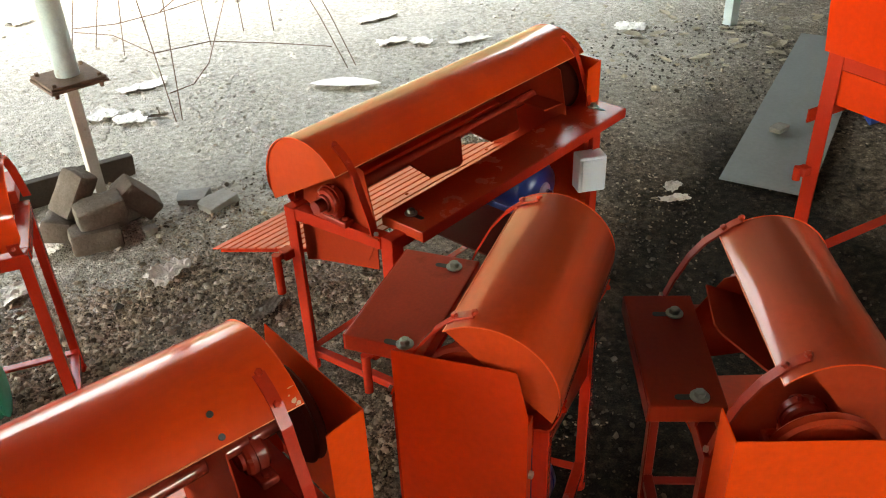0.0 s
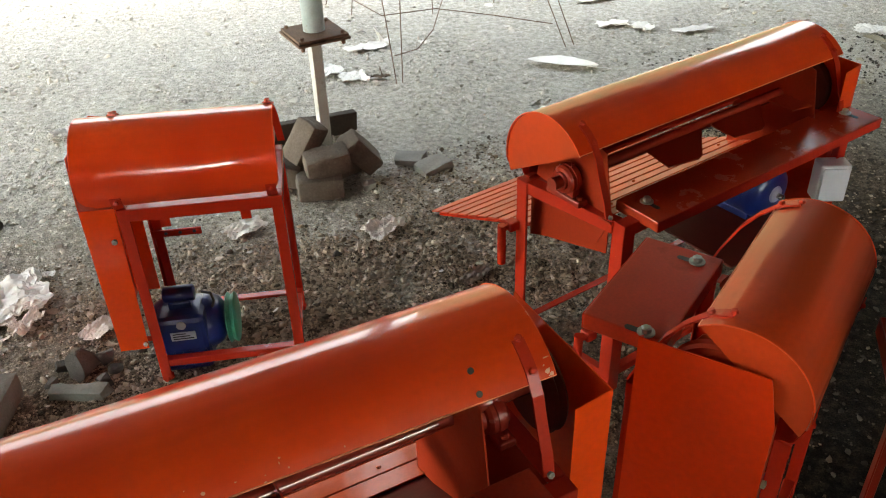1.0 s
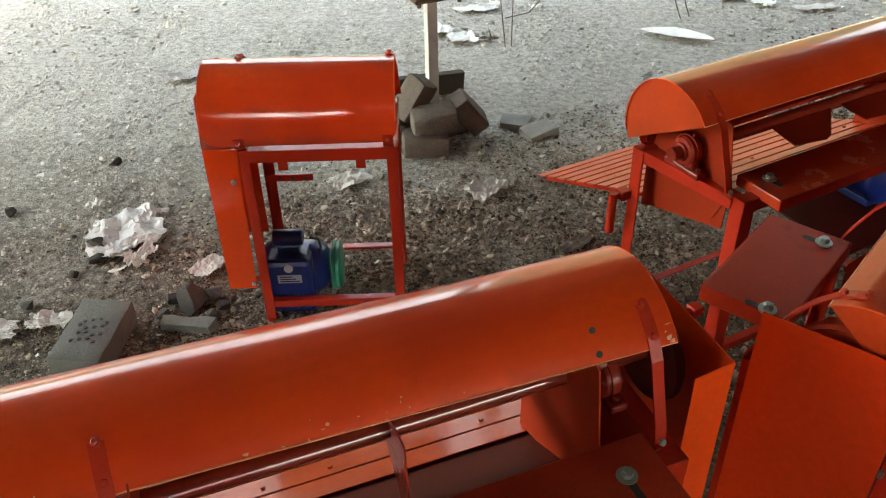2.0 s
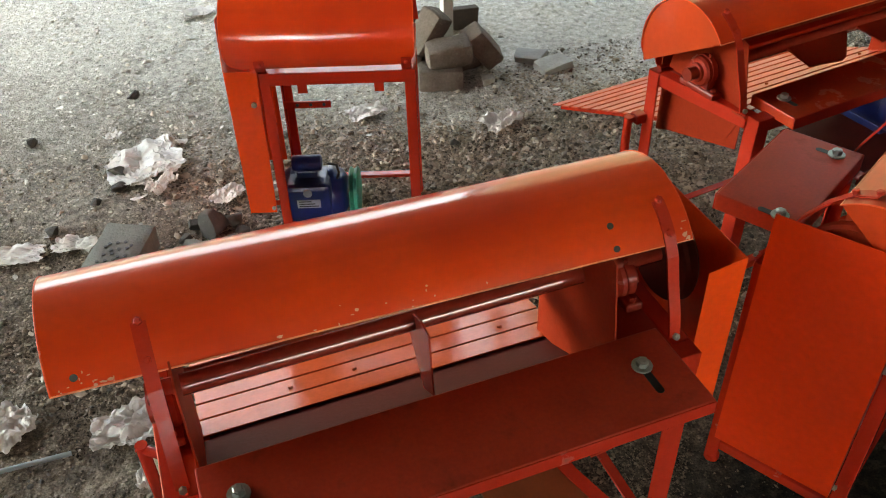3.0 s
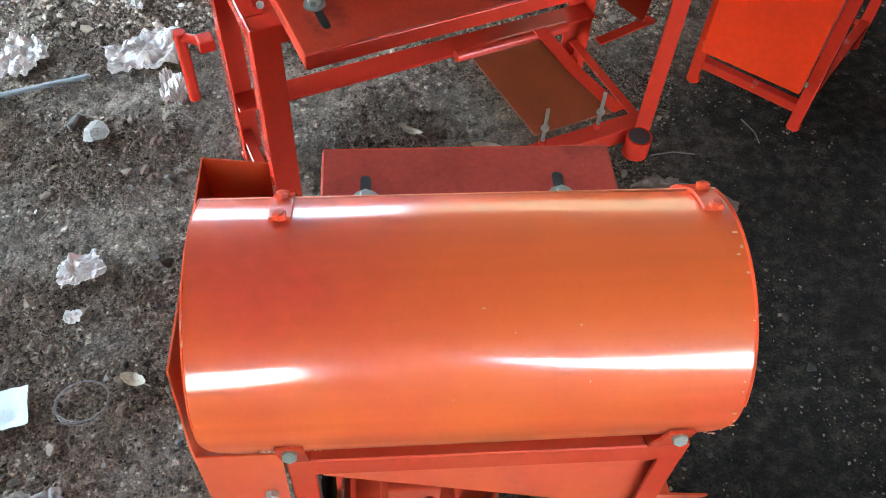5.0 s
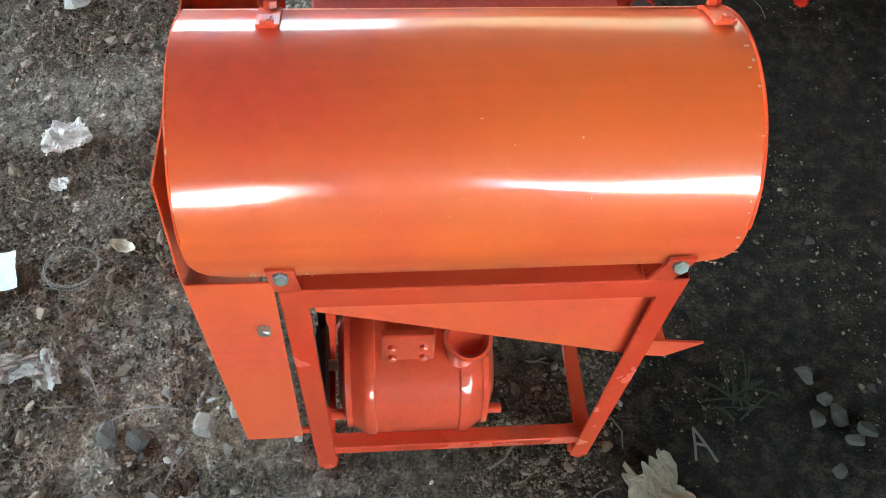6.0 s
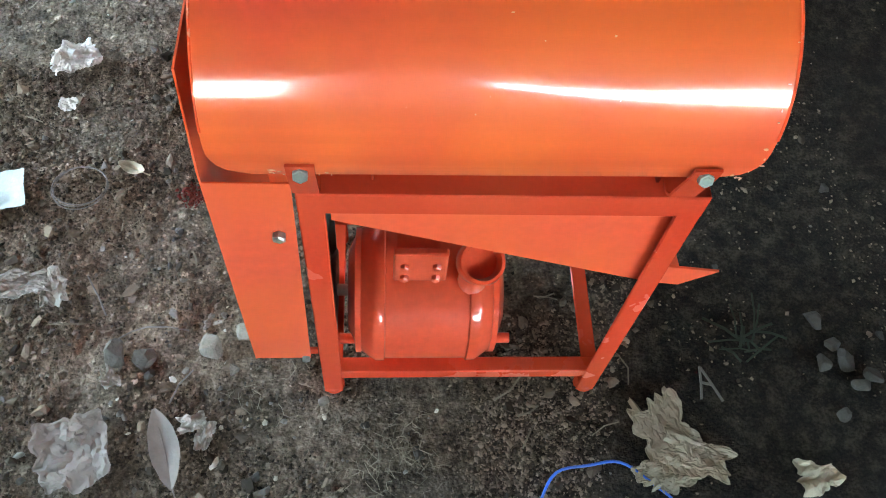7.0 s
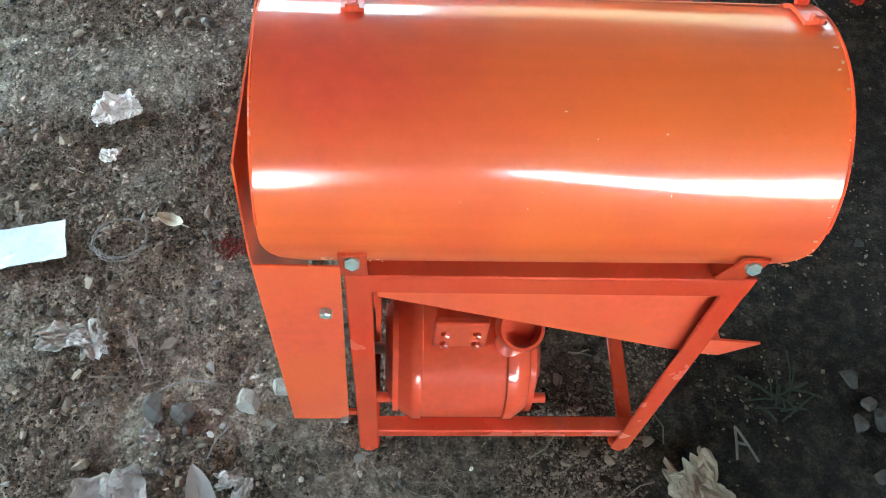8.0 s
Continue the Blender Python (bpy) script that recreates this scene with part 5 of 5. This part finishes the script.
for i in range(25):
    for j in range(13):
        u, v = i / 24, j / 12
        z = 0.006 + 0.006 * abs(noise.noise(V(u * 2.4 + v, v * 1.8, 3.3))) * 2 + 0.004 * abs(noise.noise(V(u * 7 - v * 3, v * 4, 1.3)))
        cells[i, j] = bm.verts.new((-0.145 * (1 - u) + 0.002 * noise.noise(V(v * 5, 0, 1)), 0.078 * (v - 0.5) + 0.002 * noise.noise(V(u * 6, 2, 1)), z))
for i in range(24):
    for j in range(12):
        bm.faces.new((cells[i, j], cells[i + 1, j], cells[i + 1, j + 1], cells[i, j + 1]))
bmesh.ops.recalc_face_normals(bm, faces=bm.faces)
bmesh.ops.solidify(bm, geom=list(bm.faces), thickness=0.001)
cs = tagged(part("plastic_scrap", bm, SACK, smooth=True), "pale greenish white piece of folded sacking on earth", "plastic", "litter")
cs.matrix_basis = pose(-0.532, 0.370, 0.0, 0, 0, 13)
for x, y, sx, sy, rz, sd in ((0.515, -0.075, 0.09, 0.13, 20, 81), (0.555, -0.105, 0.11, 0.07, -20, 88), (0.50, -0.135, 0.10, 0.06, 15, 89), (0.735, -0.14, 0.075, 0.055, 10, 82), (-0.50, 0.185, 0.09, 0.05, 10, 84), (-0.452, 0.175, 0.05, 0.07, 25, 90),
                             (-0.205, -0.048, 0.042, 0.026, 20, 85), (-0.185, -0.068, 0.026, 0.045, -10, 95), (-0.335, 0.018, 0.028, 0.03, 30, 96), ):
    crumpled("crumpled_leaf", (sx, sy), LEAF if x > 0 else LIGHT_LEAF, "torn crumpled dry brown leaf" if x > 0 else "torn bleached grey leaf on earth", "leaf", sd, 0.010, "litter", 0.5).matrix_basis = pose(x, y, 0.0, 0, 0, rz)
for x, y, sx, sy, rz, sd in ((0.70, 0.83, 0.12, 0.10, 10, 86), (0.80, 0.79, 0.10, 0.06, -30, 87), (0.627, 0.705, 0.05, 0.06, 20, 88), (0.66, 0.655, 0.06, 0.05, -20, 89)):
    crumpled("crumpled_leaf", (sx, sy), DARK_LEAF, "dark brown torn dead leaf on dark earth", "leaf", sd, 0.010, "litter", 0.5).matrix_basis = pose(x, y, 0.0, 0, 0, rz)
crumpled("paper_scrap", (0.115, 0.125), GREY_PAPER, "greyish torn paper sheet half buried in earth", "paper", 83, 0.010, "litter", 0.22).matrix_basis = pose(-0.372, -0.088, 0.0, 0, 0, 20)
for x, y, sx, sy, rz, sd in ((-0.244, -0.088, 0.044, 0.125, 20, 91), (0.33, 0.97, 0.03, 0.075, 80, 92), (-0.36, 0.41, 0.025, 0.05, 70, 93), (0.16, 1.03, 0.02, 0.06, 60, 94)):
    leaf((sx, sy), "long dry pale brown leaf on earth", sd, 0.02, GREY_PAPER if sx > 0.04 else LEAF).matrix_basis = pose(x, y, 0.0, 0, 0, rz)
rnd = random.Random(5)
for k in range(36):
    lf = leaf((rnd.uniform(0.03, 0.065), rnd.uniform(0.06, 0.12)), "dry fallen leaf by the far post", 100 + k, 0.015)
    lf.matrix_basis = pose(3.8 + rnd.gauss(0, 0.40), 3.95 + rnd.gauss(0, 0.18), 0.0, rnd.uniform(-10, 10), rnd.uniform(-10, 10), rnd.uniform(0, 360))

cbl = part("cable", tube_path([(0.40 + 0.11 * math.cos(radians(a)) * (1 + 0.04 * math.sin(a / 14)), -0.215 + 0.10 * math.sin(radians(a)) + 0.004 * math.sin(a / 9), 0.007) for a in range(0, 181, 6)], 0.0022, 8), CABLE, smooth=True)
tagged(cbl, "thin blue insulated wire lying on earth", "cable")
rg = part("wire_coil", tube_path([(-0.44 + 0.045 * math.cos(a / 6) * (1 + 0.03 * math.sin(a / 4)), 0.368 + 0.042 * math.sin(a / 6) + 0.003 * math.sin(a / 5), 0.006 + 0.0006 * a / 6) for a in range(112)], 0.0010, 6), OLD_WIRE)
tagged(rg, "small coil of thin rusty wire on earth", "wire")
rd = part("steel_rod", rod((-0.95, 1.105, 0.01), (-0.585, 1.225, 0.012), 0.006, 12), GALV, smooth=True)
tagged(rd, "thin grey steel rod lying on earth", "rod")
pg = thing("clip", "small grey forked metal clip on earth", "clip")
part("arm", strip([(0.583, 0.036, 0.008), (0.580, 0.008, 0.010), (0.577, -0.018, 0.007)], (1, 0, 0), 0.0032, 0.003), CLIP, pg)
part("arm", strip([(0.584, 0.034, 0.009), (0.597, 0.006, 0.010), (0.611, -0.022, 0.007)], (1, 0.4, 0), 0.0032, 0.003), CLIP, pg)
part("cross_bar", strip([(0.581, 0.008, 0.0115), (0.597, 0.004, 0.0115)], (0, 1, 0), 0.004, 0.002), CLIP, pg)
for pts in (((-0.336, 0.089, 0.004), (-0.315, 0.099, 0.010), (-0.292, 0.106, 0.012), (-0.260, 0.108, 0.008), (-0.229, 0.104, 0.003)), ((-0.214, 0.037, 0.004), (-0.232, 0.012, 0.009), (-0.244, -0.017, 0.004)),
            ((-0.40, 0.20, 0.004), (-0.375, 0.16, 0.008), (-0.36, 0.13, 0.004)), ((0.62, 0.62, 0.004), (0.66, 0.60, 0.009), (0.72, 0.615, 0.005)), ((0.02, 2.72, 0.006), (0.06, 2.69, 0.012), (0.12, 2.64, 0.006)), ((0.94, 1.05, 0.006), (0.955, 1.00, 0.012), (0.96, 0.97, 0.006)), ((0.70, 0.94, 0.006), (0.75, 0.945, 0.009), (0.80, 0.94, 0.006)),
            ((0.22, 1.00, 0.006), (0.28, 0.985, 0.012), (0.36, 1.01, 0.009), (0.42, 1.02, 0.005))):
    tagged(part("twig", tube_path(pts, 0.0014, 6), OLD_WIRE, smooth=True), "thin dry brown twig on bare earth", "twig", "litter")
bm = bmesh.new()
rnd = random.Random(8)
for k in range(15):
    a = rnd.uniform(0, 6.28)
    r1 = rnd.uniform(0.03, 0.085)
    c = V(0.675 + rnd.gauss(0, 0.012), 0.075 + rnd.gauss(0, 0.012), 0.0)
    tip = c + V(math.cos(a) * r1, math.sin(a) * r1, rnd.uniform(0.004, 0.016))
    strip([c, c.lerp(tip, 0.5) + V(0, 0, 0.008), tip], (-math.sin(a), math.cos(a), 0), rnd.uniform(0.002, 0.005), 0.0008, bm)
wd = part("weed", bm, GRASS)
tagged(wd, "small dark green weed flattened on the earth", "plant", kind="stuff")

STONES = ((-0.336, 0.064, 0.031), (-0.295, 0.054, 0.030), (-0.34, 0.04, 0.014), (-0.195, 0.076, 0.030), (-0.139, 0.102, 0.032), (-0.153, 0.038, 0.014), (0.13, -0.10, 0.017), (0.797, 0.123, 0.028), (0.817, 0.076, 0.022),
          (0.793, 0.042, 0.020), (0.832, 0.047, 0.026), (0.87, 0.02, 0.026), (0.85, 0.003, 0.024), (0.809, -0.043, 0.019), (-0.54, 1.04, 0.05), (-0.36, 0.90, 0.025), (0.885, 0.385, 0.018), (-0.59, 1.08, 0.03), (0.905, 0.092, 0.016), (-0.826, 2.394, 0.055), (-0.807, 2.316, 0.040), (-0.853, 2.228, 0.035), (-0.935, 2.075, 0.045), (-0.939, 2.941, 0.035), (-0.44, 2.07, 0.085), (-0.38, 2.11, 0.055), (-0.365, 2.01, 0.045), (-0.50, 2.09, 0.05), (-0.35, 2.06, 0.03), (-0.52, 2.02, 0.035), (-0.30, 2.62, 0.03), (0.30, 2.55, 0.028), (-1.2, 2.6, 0.04))
rnd = random.Random(17)
for k, (x, y, r) in enumerate(STONES):
    bm = bmesh.new()
    bmesh.ops.create_icosphere(bm, subdivisions=3, radius=r * 0.78)
    # chip it flat on a dozen sides
    for c in range(13):
        d = V(rnd.gauss(0, 1), rnd.gauss(0, 1), rnd.gauss(0, 1)).normalized()
        far = r * 0.72 * rnd.uniform(0.42, 0.78)
        for v in bm.verts:
            over = v.co.dot(d) - far
            if over > 0:
                v.co -= d * over
    for v in bm.verts:
        v.co *= 1 + 0.05 * noise.noise(v.co * (5.0 / r) + V(0, k * 1.9, 0))
        v.co.z *= 0.65
        v.co.x *= 1.15
    b = tagged(part("stone", bm, PALE_STONE if k in (2, 3, 4, 5, 14) else COBBLE), "pale chipped stone on bare earth" if k in (2, 3, 4, 5, 14) else "single chipped grey stone on bare earth", "stone", "loose stones")
    b.matrix_basis = pose(x, y, r * 0.20, 12, -8, k * 47)

# ---- gravel and straw ----
ICO = bmesh.new()
bmesh.ops.create_icosphere(ICO, subdivisions=1, radius=1.0)
ico_v = [v.co.copy() for v in ICO.verts]
ico_f = [[v.index for v in f.verts] for f in ICO.faces]
ICO.free()


def scatter(name, count, area, sizes, seed, mat, label, flat=0.6, dens=None):
    rnd = random.Random(seed)
    vs, fs = [], []
    made = 0
    while made < count:
        x, y = rnd.uniform(area[0], area[1]), rnd.uniform(area[2], area[3])
        if dens and rnd.random() > dens(x, y):
            continue
        r = sizes[0] * (sizes[1] / sizes[0]) ** (rnd.random() ** 2.2)
        q = Euler((rnd.uniform(-0.5, 0.5), rnd.uniform(-0.5, 0.5), rnd.uniform(0, 6.28))).to_matrix()
        sc = V(rnd.uniform(0.7, 1.4), rnd.uniform(0.6, 1.1), flat * rnd.uniform(0.6, 1.3)) * r
        z = ground_z(x, y) + r * flat * 0.3
        b0 = len(vs)
        for c in ico_v:
            j = 1 + rnd.uniform(-0.42, 0.36)
            vs.append(tuple(q @ V(c.x * sc.x * j, c.y * sc.y * j, c.z * sc.z * j) + V(x, y, z)))
        fs += [[b0 + i for i in f] for f in ico_f]
        made += 1
    me = bpy.data.meshes.new(name)
    me.from_pydata(vs, [], fs)
    me.materials.append(mat)
    return tagged(new(name, me), label, "gravel", kind="stuff")


OCT = ((1, 0, 0), (-1, 0, 0), (0, 1, 0), (0, -1, 0), (0, 0, 1), (0, 0, -1))
OCT_F = ((0, 2, 4), (2, 1, 4), (1, 3, 4), (3, 0, 4), (2, 0, 5), (1, 2, 5), (3, 1, 5), (0, 3, 5))


def crumb_field(name, count, area, sizes, seed, mat, label, dens):
    """Small sharp crumbs and shards, eight faces each."""
    rnd = random.Random(seed)
    vs, fs = [], []
    while len(fs) < count * 8:
        x, y = rnd.uniform(area[0], area[1]), rnd.uniform(area[2], area[3])
        if rnd.random() > dens(x, y):
            continue
        r = sizes[0] * (sizes[1] / sizes[0]) ** (rnd.random() ** 2.0)
        a, b0, z = rnd.uniform(0, 6.28), len(vs), ground_z(x, y) + r * 0.15
        ca, sa = math.cos(a), math.sin(a)
        for ox, oy, oz in OCT:
            px, py, pz = (ox + rnd.uniform(-0.35, 0.35)) * r * 1.1, (oy + rnd.uniform(-0.35, 0.35)) * r * 0.8, (oz + rnd.uniform(-0.3, 0.3)) * r * 0.6
            vs.append((x + ca * px - sa * py, y + sa * px + ca * py, z + pz))
        fs += [(b0 + i, b0 + j, b0 + k) for i, j, k in OCT_F]
    me = bpy.data.meshes.new(name)
    me.from_pydata(vs, [], fs)
    me.materials.append(mat)
    return tagged(new(name, me), label, "gravel", kind="stuff")


def patchy(x, y):
    return max(0.06, min(1.0, 0.5 + 1.6 * noise.noise(V(x * 1.7, y * 1.7, 7.0))))


def crumbs(x, y):
    return patchy(x, y) * (1.0 if x < 0.45 else 0.012)


def clods(x, y):
    return max(0.04, min(1.0, 0.35 + 2.6 * noise.noise(V(x * 4.6, y * 4.6, 4.0)))) * (1.0 if x - 0.3 * y < 0.45 else 0.05)


crumb_field("earth_crumbs", 46000, (-1.05, 1.5, -0.45, 1.6), (0.0014, 0.0062), 31, CRUMB, "loose crumbs of dark earth and grit", clods)
crumb_field("earth_grit", 60000, (-0.75, 1.05, -0.32, 1.35), (0.0014, 0.0040), 33, CRUMB, "fine brown earth grit", clods)
scatter("earth_clods", 3000, (-1.0, 1.5, -0.5, 1.6), (0.0035, 0.013), 41, CRUMB, "small lumps of dark crumbling earth", flat=0.5, dens=clods)
crumb_field("painted_crumbs", 260, (-0.29, -0.205, 0.335, 0.395), (0.002, 0.0055), 35, SHADE_STAIN, "earth crumbs stained with spilled red paint", lambda x, y: max(0.0, 1 - math.hypot((x + 0.245) / 0.042, (y - 0.365) / 0.030)))
scatter("gravel_near", 1500, (-1.0, 1.7, -0.5, 1.5), (0.0020, 0.0095), 11, STONE, "small stones scattered on dark earth", dens=crumbs)
scatter("stone_chips", 700, (-1.0, 1.6, -0.5, 1.5), (0.0016, 0.0065), 15, YARD_STONE, "small pale stone chips on dark earth", dens=crumbs)


def yard(x, y):
    near = max(0.0, min(1.0, (y - 1.3 + 0.5 * noise.noise(V(x * 1.3, y * 1.3, 3.0))) / 0.6))
    side = max(0.0, min(1.0, (3.7 - x + 0.8 * noise.noise(V(x * 1.1, y * 1.1, 9.0))) / 0.8))
    open_side = max(0.0, min(1.0, (y - 0.62 * x - 0.4) / 0.8))
    calm = 1 - 0.96 * max(0.0, min(1.0, (x - 0.5 * y - 0.1) / 0.7))
    return patchy(x, y) * near * side * open_side * calm * max(0.0, min(1.0, 0.9 - 1.5 * (y - 0.4 * x - 2.4)))


def clumps(x, y):
    """Loose earth lies in patches, with smooth dust between."""
    return yard(x, y) * max(0.22, min(1.0, 0.55 + 2.0 * noise.noise(V(x * 3.4, y * 3.4, 12.0))))


def pale_yard(x, y):
    return patchy(x, y) * max(0.0, min(1.0, 0.4 + 0.8 * (y - 0.4 * x - 2.7)))


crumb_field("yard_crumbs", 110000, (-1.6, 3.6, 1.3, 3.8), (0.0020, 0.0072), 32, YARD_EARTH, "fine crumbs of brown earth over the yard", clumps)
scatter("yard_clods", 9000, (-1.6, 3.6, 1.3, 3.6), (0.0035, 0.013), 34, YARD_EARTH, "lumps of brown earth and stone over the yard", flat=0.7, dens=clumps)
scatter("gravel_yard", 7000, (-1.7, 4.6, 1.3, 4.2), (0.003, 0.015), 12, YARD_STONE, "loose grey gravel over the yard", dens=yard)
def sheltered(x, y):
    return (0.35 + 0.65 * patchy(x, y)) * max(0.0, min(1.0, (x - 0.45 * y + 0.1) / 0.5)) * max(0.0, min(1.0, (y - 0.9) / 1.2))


scatter("gravel_shade", 7000, (1.0, 3.9, 1.0, 4.2), (0.0030, 0.012), 16, SHADE_STONE, "brown gravel darkened for the shaded side", dens=sheltered)
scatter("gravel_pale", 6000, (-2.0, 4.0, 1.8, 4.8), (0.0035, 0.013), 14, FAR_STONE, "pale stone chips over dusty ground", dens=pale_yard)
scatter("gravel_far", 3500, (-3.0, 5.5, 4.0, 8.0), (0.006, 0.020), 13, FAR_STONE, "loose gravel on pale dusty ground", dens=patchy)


def straws(name, count, area, seed, label):
    rnd = random.Random(seed)
    bm = bmesh.new()
    for k in range(count):
        x, y, a = rnd.uniform(area[0], area[1]), rnd.uniform(area[2], area[3]), rnd.uniform(0, 6.28)
        ln = rnd.uniform(0.012, 0.06)
        d = V(math.cos(a), math.sin(a), 0) * ln
        c = V(x, y, ground_z(x, y) + 0.004)
        strip([c - d / 2, c + V(-d.y, d.x, 0) * rnd.uniform(-0.15, 0.15) + V(0, 0, 0.003), c + d / 2], (-math.sin(a), math.cos(a), 0), rnd.uniform(0.0012, 0.003), 0.0008, bm)
    return tagged(part(name, bm, STRAW), label, "straw", kind="stuff")


straws("straw", 240, (-1.0, 0.62, -0.5, 2.2), 21, "dry straw bits and twigs scattered on the earth")


SCRAP = material("pale_scraps", (0.42, 0.39, 0.34), 0.9, vary=0.25, scale=40, per_island=0.9, spec=0.1)
scatter("litter_bits", 170, (-0.4, 2.6, 3.3, 5.4), (0.008, 0.034), 61, SCRAP, "small pale scraps of paper and husk on dusty ground", flat=0.16)
scatter("litter_bits_near", 130, (-1.3, 0.9, 1.5, 3.4), (0.005, 0.020), 62, SCRAP, "small pale scraps of paper and leaf on gravel", flat=0.18)
scatter("leaf_bits", 60, (-0.70, 0.50, -0.32, 0.95), (0.003, 0.010), 63, SCRAP, "tiny pale leaf bits on dark earth", flat=0.2)
scatter("dry_leaf_bits", 160, (2.6, 4.6, 3.2, 4.8), (0.008, 0.030), 64, LEAF, "dry brown leaf bits by the yard edge", flat=0.25)


def dry_tuft(x, y, seed, count=70, spread=0.035):
    """A tuft of thin dead roots and grass."""
    rnd = random.Random(seed)
    bm = bmesh.new()
    for k in range(count):
        a, ln = rnd.uniform(0, 6.28), rnd.uniform(0.01, 0.035)
        c = V(x + rnd.gauss(0, spread), y + rnd.gauss(0, spread), 0.003)
        d = V(math.cos(a), math.sin(a), 0) * ln
        tube_path([c - d / 2, c + V(-d.y, d.x, 0) * rnd.uniform(-0.5, 0.5) + V(0, 0, rnd.uniform(0.003, 0.009)), c + d / 2], rnd.uniform(0.0004, 0.0009), 4, bm)
    return tagged(part("dry_tuft", bm, STRAW), "tuft of thin dead grass on earth", "dead grass", kind="stuff")


dry_tuft(0.07, -0.105, 51)
dry_tuft(0.115, -0.075, 52, 40, 0.025)
dry_tuft(-0.37, 0.30, 53, 40, 0.04)
dry_tuft(-0.10, 0.02, 54, 40, 0.05)
